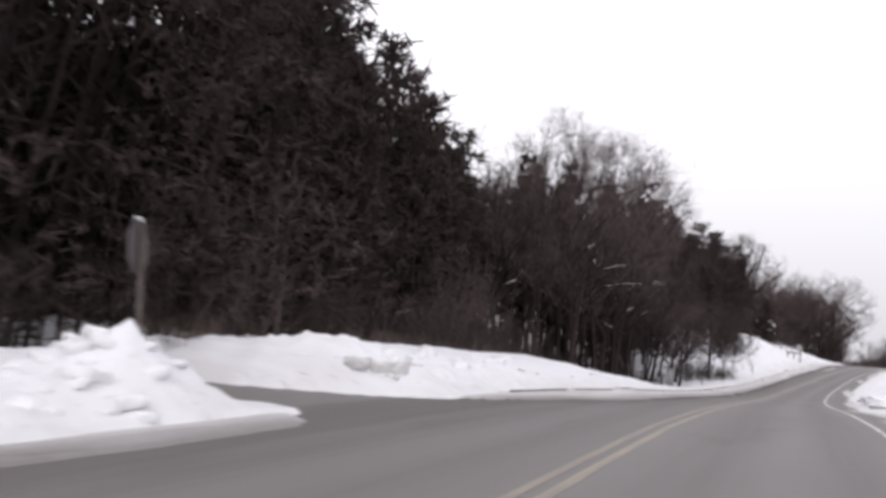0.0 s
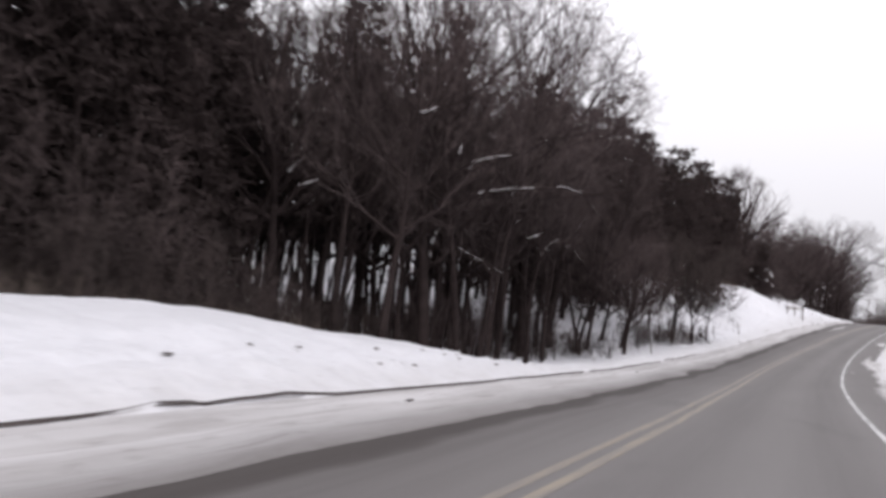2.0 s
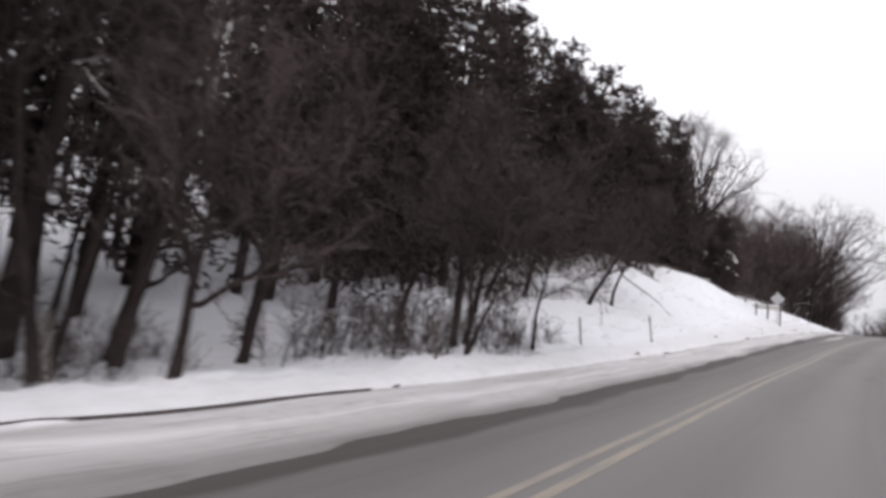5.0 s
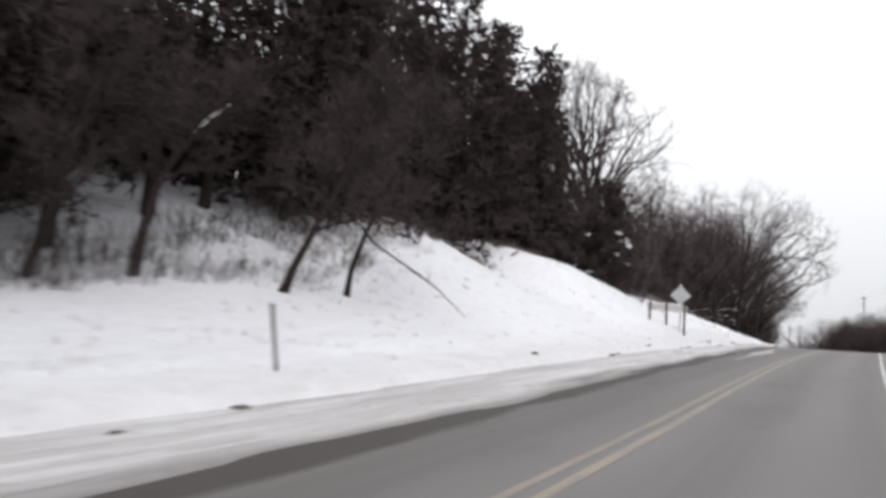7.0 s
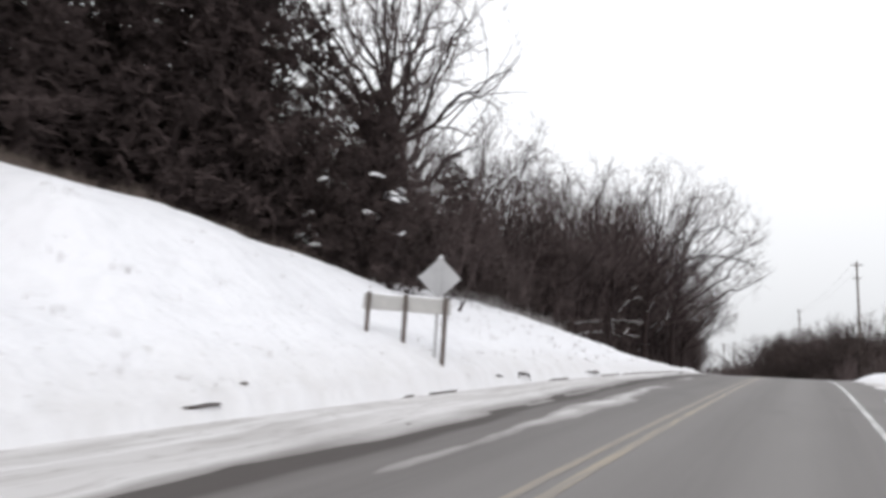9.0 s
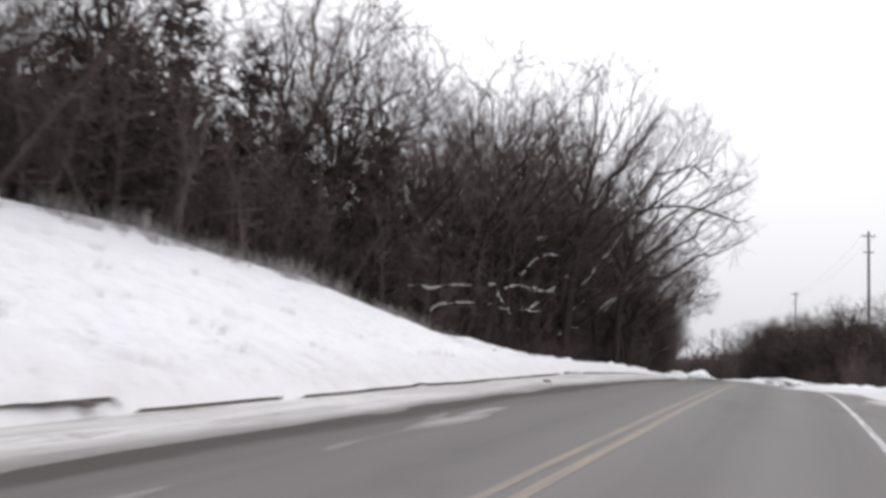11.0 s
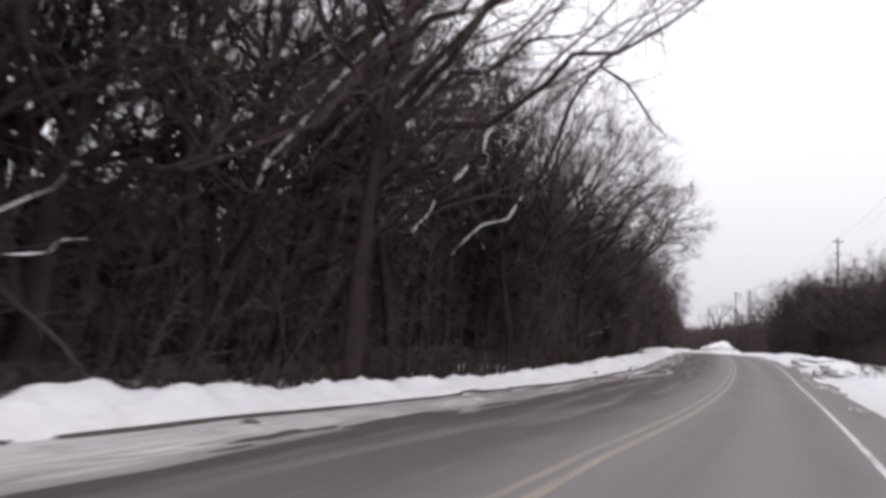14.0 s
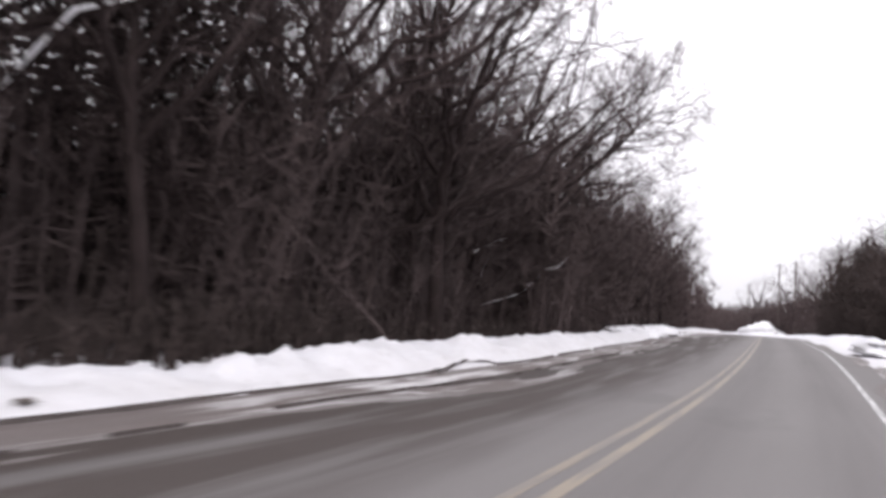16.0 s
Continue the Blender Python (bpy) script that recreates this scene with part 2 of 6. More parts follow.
# ---- materials ----
def material(name, colour, rough=0.8, metal=0.0, scale=3.0, spread=0.25, bump=0.2, fine=40.0, spec=0.3, second=None):
    """A mottled surface: two scales of variation in colour and relief, in metres of the object."""
    m = bpy.data.materials.new(name)
    m.use_nodes = True
    t, b = m.node_tree, m.node_tree.nodes["Principled BSDF"]
    co = t.nodes.new("ShaderNodeNewGeometry")
    n1, n2 = t.nodes.new("ShaderNodeTexNoise"), t.nodes.new("ShaderNodeTexNoise")
    n1.inputs["Scale"].default_value, n1.inputs["Detail"].default_value = scale, 4
    n2.inputs["Scale"].default_value, n2.inputs["Detail"].default_value = fine, 3
    for n in (n1, n2):
        t.links.new(co.outputs["Position"], n.inputs["Vector"])
    ramp = t.nodes.new("ShaderNodeValToRGB")
    second = second or [c * (1 - spread) for c in colour]
    ramp.color_ramp.elements[0].position, ramp.color_ramp.elements[1].position = 0.33, 0.67
    ramp.color_ramp.elements[0].color, ramp.color_ramp.elements[1].color = (*second, 1), (*colour, 1)
    add = t.nodes.new("ShaderNodeMath")
    add.operation = "MULTIPLY_ADD"
    add.inputs[1].default_value, add.inputs[2].default_value = 0.45, 0.0
    t.links.new(n2.outputs["Fac"], add.inputs[0])
    mix = t.nodes.new("ShaderNodeMath")
    mix.operation = "MULTIPLY_ADD"
    mix.inputs[1].default_value = 0.55
    t.links.new(n1.outputs["Fac"], mix.inputs[0])
    t.links.new(add.outputs[0], mix.inputs[2])
    t.links.new(mix.outputs[0], ramp.inputs[0])
    t.links.new(ramp.outputs[0], b.inputs["Base Color"])
    b.inputs["Roughness"].default_value, b.inputs["Metallic"].default_value = rough, metal
    b.inputs["Specular IOR Level"].default_value = spec
    bp = t.nodes.new("ShaderNodeBump")
    bp.inputs["Strength"].default_value, bp.inputs["Distance"].default_value = bump, 0.02
    t.links.new(mix.outputs[0], bp.inputs["Height"])
    t.links.new(bp.outputs[0], b.inputs["Normal"])
    return m


def node(t, kind, **values):
    n = t.nodes.new(kind)
    for key, v in values.items():
        n.inputs[key].default_value = v
    return n


def math_node(t, op, a, b=None, c=None):
    n = t.nodes.new("ShaderNodeMath")
    n.operation = op
    for i, v in enumerate((a, b, c)):
        if v is None:
            continue
        if isinstance(v, (int, float)):
            n.inputs[i].default_value = v
        else:
            t.links.new(v, n.inputs[i])
    return n.outputs[0]


def band(t, x, lo, hi, soft):
    """1 between lo and hi, falling off over soft."""
    up = node(t, "ShaderNodeMapRange", **{"From Min": lo - soft, "From Max": lo + soft})
    dn = node(t, "ShaderNodeMapRange", **{"From Min": hi - soft, "From Max": hi + soft, "To Min": 1.0, "To Max": 0.0})
    t.links.new(x, up.inputs[0]), t.links.new(x, dn.inputs[0])
    return math_node(t, "MULTIPLY", up.outputs[0], dn.outputs[0])


def blend(t, fac, a, colour):
    n = t.nodes.new("ShaderNodeMix")
    n.data_type = "RGBA"
    t.links.new(fac, n.inputs["Factor"])
    if isinstance(a, tuple):
        n.inputs["A"].default_value = (*a, 1)
    else:
        t.links.new(a, n.inputs["A"])
    n.inputs["B"].default_value = (*colour, 1)
    return n.outputs["Result"]


def road_coords(t):
    """s and d of a surface point, from the mesh's own map, and noises stretched along the road."""
    uv = t.nodes.new("ShaderNodeUVMap")
    uv.uv_map = "along"
    sep = t.nodes.new("ShaderNodeSeparateXYZ")
    t.links.new(uv.outputs[0], sep.inputs[0])

    def noise_at(sx, sy, detail=4.0, scale=1.0):
        mp = node(t, "ShaderNodeMapping", Scale=(sx, sy, 1))
        t.links.new(uv.outputs[0], mp.inputs["Vector"])
        n = node(t, "ShaderNodeTexNoise", Scale=scale, Detail=detail)
        t.links.new(mp.outputs[0], n.inputs["Vector"])
        return n.outputs["Fac"]

    return sep.outputs[0], sep.outputs[1], noise_at


def asphalt_material():
    m = bpy.data.materials.new("salted_asphalt")
    m.use_nodes = True
    t, b = m.node_tree, m.node_tree.nodes["Principled BSDF"]
    s, d, noise_at = road_coords(t)
    big, streak, grit = noise_at(0.12, 0.5), noise_at(0.15, 5.0), noise_at(40, 40, 2)
    col = blend(t, big, (0.172, 0.161, 0.157), (0.218, 0.207, 0.203))
    col = blend(t, math_node(t, "MULTIPLY", streak, 0.5), col, (0.165, 0.155, 0.152))
    # paler salt film between the wheels, darker worn wheel tracks
    tracks = math_node(t, "ADD", band(t, d, 0.35, 0.75, 0.35), band(t, d, -1.25, -0.85, 0.35))
    tracks = math_node(t, "ADD", tracks, math_node(t, "ADD", band(t, d, -3.6, -3.2, 0.3), band(t, d, -5.1, -4.7, 0.3)))
    col = blend(t, math_node(t, "MULTIPLY", math_node(t, "MULTIPLY", tracks, streak), 0.75), col, (0.12, 0.112, 0.11))
    film = math_node(t, "MULTIPLY", math_node(t, "ADD", band(t, d, -0.5, 0.05, 0.35), math_node(t, "ADD", band(t, d, 1.15, 1.45, 0.3), band(t, d, -2.4, -1.75, 0.25))), big)
    col = blend(t, math_node(t, "MULTIPLY", film, 0.4), col, (0.275, 0.264, 0.258))
    # damp margin beside the slush
    uv2 = t.nodes.new("ShaderNodeUVMap")
    uv2.uv_map = "shoulder"
    sep2 = t.nodes.new("ShaderNodeSeparateXYZ")
    t.links.new(uv2.outputs[0], sep2.inputs[0])
    off = math_node(t, "MULTIPLY_ADD", noise_at(0.25, 1.2, 5), 0.9, sep2.outputs[1])
    wet = math_node(t, "MULTIPLY", band(t, off, -1.2, 1.0, 0.10), math_node(t, "MULTIPLY_ADD", node_step(t, s, 14.0, 27.0), 0.7, 0.3))
    col = blend(t, math_node(t, "MULTIPLY", wet, 0.92), col, (0.050, 0.041, 0.038))
    wide = math_node(t, "MULTIPLY", band(t, off, -1.0, 1.9, 0.5), streak)
    col = blend(t, math_node(t, "MULTIPLY", wide, 0.65), col, (0.105, 0.094, 0.091))
    late = math_node(t, "MULTIPLY", node_step(t, s, 150.0, 178.0), band(t, off, -1.2, 2.9, 0.6))
    col = blend(t, math_node(t, "MULTIPLY", math_node(t, "MULTIPLY", late, node_step(t, noise_at(0.14, 2.2, 6), 0.32, 0.52)), 0.9), col, (0.064, 0.050, 0.045))
    # dark patches and cracks
    patch = node_step(t, noise_at(0.22, 0.5, 6), 0.60, 0.68)
    col = blend(t, math_node(t, "MULTIPLY", patch, 0.22), col, (0.10, 0.095, 0.093))
    col = blend(t, math_node(t, "MULTIPLY", grit, 0.18), col, (0.10, 0.10, 0.10))
    t.links.new(col, b.inputs["Base Color"])
    b.inputs["Roughness"].default_value = 0.75
    b.inputs["Specular IOR Level"].default_value = 0.25
    bp = node(t, "ShaderNodeBump", Strength=0.25, Distance=0.01)
    t.links.new(grit, bp.inputs["Height"])
    t.links.new(bp.outputs[0], b.inputs["Normal"])
    return m


def snow_material(name, clean, dirty, amount):
    """Snow with grit near its foot; the map's second number is the distance from the ploughed edge."""
    m = bpy.data.materials.new(name)
    m.use_nodes = True
    t, b = m.node_tree, m.node_tree.nodes["Principled BSDF"]
    s, e, noise_at = road_coords(t)
    soft, lump, speck = noise_at(0.2, 0.2), noise_at(1.6, 1.6, 5), noise_at(7, 7, 3)
    col = blend(t, soft, tuple(c * 0.93 for c in clean), clean)
    col = blend(t, math_node(t, "MULTIPLY", node_step(t, noise_at(2.6, 2.6, 6), 0.48, 0.66), 0.5), col, tuple(c * 0.86 for c in clean))
    near = band(t, e, -0.5, 0.9, 0.6)
    col = blend(t, math_node(t, "MULTIPLY", math_node(t, "MULTIPLY", near, lump), amount), col, dirty)
    spots = node(t, "ShaderNodeMapRange", **{"From Min": 0.62, "From Max": 0.72})
    t.links.new(noise_at(5, 5, 4), spots.inputs[0])
    reach = band(t, e, -0.5, 2.6, 0.9)
    col = blend(t, math_node(t, "MULTIPLY", math_node(t, "MULTIPLY", spots.outputs[0], reach), 0.5), col, (0.36, 0.34, 0.33))
    t.links.new(col, b.inputs["Base Color"])
    b.inputs["Roughness"].default_value = 0.6
    b.inputs["Specular IOR Level"].default_value = 0.2
    mixed = math_node(t, "MULTIPLY_ADD", speck, 0.3, lump)
    bp = node(t, "ShaderNodeBump", Strength=0.75, Distance=0.15)
    t.links.new(mixed, bp.inputs["Height"])
    t.links.new(bp.outputs[0], b.inputs["Normal"])
    return m


def slush_material():
    """Packed slush, streaked along the road and dirtier farther on; the map's second number is the distance from its inner edge."""
    m = bpy.data.materials.new("packed_slush")
    m.use_nodes = True
    t, b = m.node_tree, m.node_tree.nodes["Principled BSDF"]
    s, e, noise_at = road_coords(t)
    streak, fine, clods = noise_at(0.16, 2.2, 5), noise_at(0.5, 9, 4), noise_at(5, 5, 4)
    col = blend(t, node_step(t, streak, 0.36, 0.64), (0.64, 0.628, 0.632), (0.46, 0.445, 0.442))
    col = blend(t, math_node(t, "MULTIPLY", node_step(t, fine, 0.54, 0.66), 0.55), col, (0.32, 0.30, 0.295))
    col = blend(t, math_node(t, "MULTIPLY", node_step(t, clods, 0.60, 0.68), 0.5), col, (0.22, 0.20, 0.195))
    late = math_node(t, "MULTIPLY", node_step(t, s, 160.0, 180.0), node_step(t, noise_at(0.22, 3.4, 6), 0.36, 0.50))
    col = blend(t, math_node(t, "MULTIPLY", late, 0.9), col, (0.118, 0.096, 0.089))
    crisp = math_node(t, "MULTIPLY", e, math_node(t, "MULTIPLY_ADD", node_step(t, s, 60.0, 90.0), 1.3, 1.0))
    rim = node_step(t, math_node(t, "MULTIPLY_ADD", streak, 1.1, math_node(t, "MULTIPLY_ADD", clods, 0.3, crisp)), 1.75, 0.65)
    col = blend(t, math_node(t, "MULTIPLY", rim, 0.88), col, (0.15, 0.137, 0.132))
    t.links.new(col, b.inputs["Base Color"])
    b.inputs["Roughness"].default_value = 0.65
    b.inputs["Specular IOR Level"].default_value = 0.25
    bp = node(t, "ShaderNodeBump", Strength=0.5, Distance=0.03)
    t.links.new(math_node(t, "ADD", clods, fine), bp.inputs["Height"])
    t.links.new(bp.outputs[0], b.inputs["Normal"])
    return m


def node_step(t, x, lo, hi):
    n = node(t, "ShaderNodeMapRange", **{"From Min": lo, "From Max": hi})
    t.links.new(x, n.inputs[0])
    return n.outputs[0]


def paint_material(name, colour, under):
    """Road paint worn through to the asphalt."""
    m = bpy.data.materials.new(name)
    m.use_nodes = True
    t, b = m.node_tree, m.node_tree.nodes["Principled BSDF"]
    s, d, noise_at = road_coords(t)
    worn = node_step(t, noise_at(0.8, 9, 5), 0.40, 0.60)
    col = blend(t, math_node(t, "MULTIPLY", worn, 0.7), colour, under)
    t.links.new(col, b.inputs["Base Color"])
    b.inputs["Roughness"].default_value = 0.7
    return m


ASPHALT = asphalt_material()
SNOW = snow_material("bank_snow", (0.78, 0.78, 0.81), (0.50, 0.48, 0.47), 0.75)
SLUSH = slush_material()
YELLOW = paint_material("worn_yellow_paint", (0.305, 0.264, 0.212), (0.205, 0.192, 0.182))
FADED = paint_material("faded_yellow_paint", (0.282, 0.246, 0.204), (0.205, 0.192, 0.182))
WHITE = paint_material("worn_white_paint", (0.62, 0.62, 0.62), (0.24, 0.235, 0.23))
BARK = material("dark_bark", (0.042, 0.031, 0.030), 0.95, scale=2.0, spread=0.5, bump=0.6, fine=25, spec=0.1)
TWIG = material("bare_twigs", (0.094, 0.070, 0.068), 0.9, scale=0.6, spread=0.4, bump=0.1, fine=9)
NEEDLE = material("pine_needles", (0.074, 0.056, 0.054), 0.95, scale=0.5, spread=0.5, bump=0.1, fine=6, spec=0.1)
BRUSH = material("dead_brush", (0.064, 0.048, 0.044), 0.95, scale=0.6, spread=0.5, bump=0.1, fine=8)
WEED = material("frosted_weeds", (0.34, 0.32, 0.315), 0.95, scale=0.8, spread=0.45, bump=0.1, fine=10)
GRASS = material("dry_grass", (0.17, 0.135, 0.115), 0.95, scale=0.8, spread=0.4, bump=0.1, fine=10)
CLEAN_SNOW = material("lying_snow", (0.82, 0.82, 0.84), 0.6, scale=3, spread=0.08, bump=0.3, fine=20)
SNOW_CHUNK = material("ploughed_snow", (0.80, 0.80, 0.82), 0.6, scale=2.5, spread=0.16, bump=0.5, fine=14)
# greyer snow: the shade under an overhanging block is put into its colour
SHADED_CHUNK = material("shade_grey_ploughed_snow", (0.70, 0.69, 0.69), 0.7, scale=1.8, spread=0.3, bump=0.6, fine=12)
STEEL = material("galvanised_steel", (0.42, 0.42, 0.43), 0.55, 0.4, scale=4, spread=0.2, bump=0.05)
PANEL = material("bare_aluminium_sign_back", (0.40, 0.40, 0.41), 0.6, 0.2, scale=3, spread=0.15, bump=0.03)
TIMBER = material("weathered_timber", (0.14, 0.118, 0.108), 0.9, scale=5, spread=0.4, bump=0.5, fine=60)
BOARD = material("weathered_white_board", (0.45, 0.44, 0.43), 0.8, scale=4, spread=0.2, bump=0.1)
SIGN_BACK = material("dull_sign_back", (0.095, 0.084, 0.085), 0.7, 0.0, scale=3, spread=0.25, bump=0.05)
GRIT = material("frozen_grit", (0.085, 0.07, 0.066), 0.9, scale=5, spread=0.45, bump=0.5, fine=30)
STONE = material("frozen_clod", (0.13, 0.11, 0.10), 0.9, scale=6, spread=0.4, bump=0.5)


# ---- mesh helpers ----
def quads_mesh(name, verts, quads, mat, smooth=False):
    """A mesh of quads from arrays."""
    me = bpy.data.meshes.new(name)
    verts, quads = np.asarray(verts, np.float32), np.asarray(quads, np.int32)
    me.vertices.add(len(verts))
    me.vertices.foreach_set("co", verts.ravel())
    me.loops.add(quads.size)
    me.loops.foreach_set("vertex_index", quads.ravel())
    me.polygons.add(len(quads))
    me.polygons.foreach_set("loop_start", np.arange(0, quads.size, 4, dtype=np.int32))
    me.polygons.foreach_set("loop_total", np.full(len(quads), 4, np.int32))
    me.materials.append(mat)
    me.update(calc_edges=True)
    me.validate()
    if smooth:
        me.polygons.foreach_set("use_smooth", [True] * len(me.polygons))
    return me


def along_map(me, su, name="along"):
    """Gives a mesh a map of road coordinates, one pair per vertex."""
    layer = me.uv_layers.new(name=name)
    idx = np.empty(len(me.loops), np.int32)
    me.loops.foreach_get("vertex_index", idx)
    layer.data.foreach_set("uv", np.asarray(su, np.float32)[idx].ravel())


def sheet(name, s, d, h, mat, edge=None, keep=None):
    """A surface over a grid of road places."""
    ss, dd = np.meshgrid(s, d, indexing="ij")
    hh = h(ss, dd) if callable(h) else np.full(ss.shape, float(h))
    co = place(ss, dd, hh).reshape(-1, 3)
    n, m = ss.shape
    i = np.arange(n * m).reshape(n, m)
    q = np.stack([i[:-1, :-1], i[:-1, 1:], i[1:, 1:], i[1:, :-1]], -1)[:, :, ::-1].reshape(-1, 4)
    if keep is not None:
        q = q[keep(ss, dd)[:-1, :-1].reshape(-1)]
    me = quads_mesh(name, co, q, mat, True)
    second = edge(ss, dd) if edge else dd
    along_map(me, np.stack([ss, second], -1).reshape(-1, 2))
    return new(name, me)


def part(name, me, parent, label=""):
    ob = new(name, me)
    ob.parent = parent
    return tagged(ob, label) if label else ob


def bm_mesh(name, bm, mat):
    me = bpy.data.meshes.new(name)
    bm.to_mesh(me)
    bm.free()
    me.materials.append(mat)
    return me


def box_bm(bm, size, centre=(0, 0, 0), bevel=0.0):
    made = bmesh.ops.create_cube(bm, size=1.0, matrix=Matrix.Translation(centre) @ Matrix.Diagonal((*size, 1)))
    if bevel:
        edges = list({e for v in made["verts"] for e in v.link_edges})
        bmesh.ops.bevel(bm, geom=edges, offset=bevel, segments=2, affect="EDGES", profile=0.5)


def base_of(name, s, d, turn=0.0, sink=0.0):
    """An Empty on the ground at a road place, turned so that its y runs along the road."""
    ob = new(name)
    x, y, z = ground(s, d)
    ob.matrix_basis = pose(x, y, z - sink, 0, 0, -math.degrees(heading(s)) + turn)
    return ob


# ---- ground, road, lines ----
def edge_distance(s, d):
    base = np.interp(s, *zip(*BASE))
    e = np.where(d < 0, -d - base, d - 2.5)
    return np.where((d < 0) & (np.abs(s - 10) < 9), np.minimum(e, side_road(s, d)), e)


s_rows = np.concatenate([[-900, -400, -200, -120, -80, -60, -45, -30, -20], np.arange(-12, 40, 0.3), np.arange(40, 155, 0.5), np.arange(155, 215, 0.22), np.arange(215, 330, 1.5),
                         np.arange(330, 480, 8), [520, 600, 750, 1000, 1400, 2000, 2580]])
d_left = np.concatenate([[1200, 700, 400, 250, 160, 110, 80, 65], np.arange(54, 20, -2.0), np.arange(20, 13, -0.5), np.arange(13, 5.6, -0.2), [5.4]])
d_right = np.concatenate([[2.0], np.arange(2.3, 8, 0.22), np.arange(8, 20, 1.5), [22, 28, 36, 46, 60, 80, 120, 200, 350, 700, 1200]])
d_cols = np.concatenate([-d_left, [-4, -2, 0], d_right])
land = sheet("ground", s_rows, d_cols, bank, SNOW, edge_distance)
tagged(land, "white snow-covered ground with ploughed banks and a steep bank", "snow", kind="structure")

rs = np.concatenate([[-900, -500, -250, -120, -60], np.arange(-40, 330, 1.0), np.arange(330, 500, 10), [560, 700, 1000, 1600, 2580]])
road_ob = sheet("road", rs, np.arange(-7.6, 2.81, 0.4), 0.0, ASPHALT)
rss, rdd = np.meshgrid(rs, np.arange(-7.6, 2.81, 0.4), indexing="ij")
along_map(road_ob.data, np.stack([rss, rdd + np.interp(rss, *zip(*SHOULDER))], -1).reshape(-1, 2), "shoulder")
tagged(road_ob, "grey salt-stained two-lane asphalt road", "road", kind="structure")
side = sheet("side_road", np.arange(2, 24, 0.25), -np.concatenate([np.arange(6.5, 14, 0.25), np.arange(14, 33, 2.0)]), -0.006, ASPHALT,
             keep=lambda s, d: side_road(s, d) < 0.5)
xs = np.concatenate([np.arange(6.5, 14, 0.25), np.arange(14, 33, 2.0)])
damp = np.tile(0.9 + 2.6 * np.clip((12.5 - xs) / 4, 0, 1), len(np.arange(2, 24, 0.25)))
along_map(side.data, np.stack([np.zeros_like(damp), damp], -1), "shoulder")
tagged(side, "narrow damp asphalt side road between snow heaps", "road", kind="structure")


def line(name, lateral, width, mat, label):
    s = np.concatenate([np.arange(-40, 330, 1.0), np.arange(330, 480, 10)])
    mid = np.interp(s, *zip(*lateral)) if isinstance(lateral, list) else np.full(s.shape, lateral)
    d = mid[:, None] + np.array([-width / 2, width / 2])
    ss = np.repeat(s[:, None], 2, 1)
    co = place(ss, d, 0.005).reshape(-1, 3)
    i = np.arange(len(s) * 2).reshape(-1, 2)
    q = np.stack([i[:-1, 0], i[1:, 0], i[1:, 1], i[:-1, 1]], -1)[:, ::-1]
    me = quads_mesh(name, co, q, mat)
    along_map(me, np.stack([ss, d], -1).reshape(-1, 2))
    return tagged(new(name, me), label, "road marking", kind="structure")


line("yellow_line", [(a, b - 0.13) for a, b in CENTRE], 0.11, FADED, "faded salt-covered yellow centre line painted on asphalt")
line("yellow_line", [(a, b + 0.13) for a, b in CENTRE], 0.13, YELLOW, "worn yellow centre line painted on asphalt")
line("white_line", RIGHT_LINE, 0.11, WHITE, "worn white edge line painted on asphalt")


def slush_inside(s, d):
    """Metres inside the ragged inner edge of the packed slush."""
    edge = np.interp(s, *zip(*SHOULDER)) + 0.16 * fbm(s * 0.35, d * 0.3, 31, 3) + 0.05 * fbm(s * 1.3, d * 2.5, 33, 4) + 0.30 * fbm(s * 0.22, d * 3.2, 38, 3) * np.interp(s, [60, 110], [0.4, 1])
    late = np.clip((s - 160) / 25, 0, 1)
    return -d - edge + late * (0.7 * fbm(s * 0.12, d * 1.3, 36, 4) + 0.25)


def slush_height(s, d):
    f = slush_inside(s, d)
    base = np.interp(s, *zip(*BASE))
    h = 0.045 * np.clip(f / 0.22, -1, 1) + 0.010 * np.clip(f, 0, 3) + 0.014 * fbm(s * 0.2, d * 2.2, 34, 4) * (f > 0)
    broken = np.clip((s - 160) / 20, 0, 1) * np.clip(2.2 * fbm(s * 0.24, d * 2.3, 44, 4) - 0.1, 0, 1) * np.clip((base - 0.5 + d) / 0.4, 0, 1)
    h = np.where(-d > base - 0.2, 0.05, h - 0.14 * broken)
    out = side_road(s, d)
    return np.clip(np.where(out < 0.6, h - 0.14 * np.clip((0.6 - out) / 0.6, 0, 1), h), -0.05, 0.085)


slush = sheet("slush", np.arange(-20, 300, 0.35), -np.arange(3.6, 7.7, 0.12)[::-1], slush_height, SLUSH, slush_inside, keep=lambda s, d: slush_height(s, d) > -0.04)
tagged(slush, "pale grey packed slush along the far shoulder", "slush", kind="stuff")


def thin_slush(s, d):
    mid = np.interp(s, [96, 101, 104, 112, 120, 129, 136], [3.5, 3.45, 3.8, 3.85, 4.1, 4.4, 4.6])
    width = np.interp(s, [96, 103, 112, 122, 136], [-0.3, -0.16, 0.24, 0.40, 0.2])
    return 0.05 * (width - np.abs(-d - mid)) / 0.5 + 0.03 * fbm(s * 0.4, d * 1.6, 47, 4) - 0.006


patches = sheet("slush", np.arange(96, 137, 0.3), -np.arange(2.9, 5.2, 0.1)[::-1], lambda s, d: np.clip(thin_slush(s, d), -0.03, 0.02), SLUSH,
                lambda s, d: 12 * thin_slush(s, d), keep=lambda s, d: thin_slush(s, d) > -0.02)
tagged(patches, "thin patches of pale slush between wheel tracks", "slush", kind="stuff")


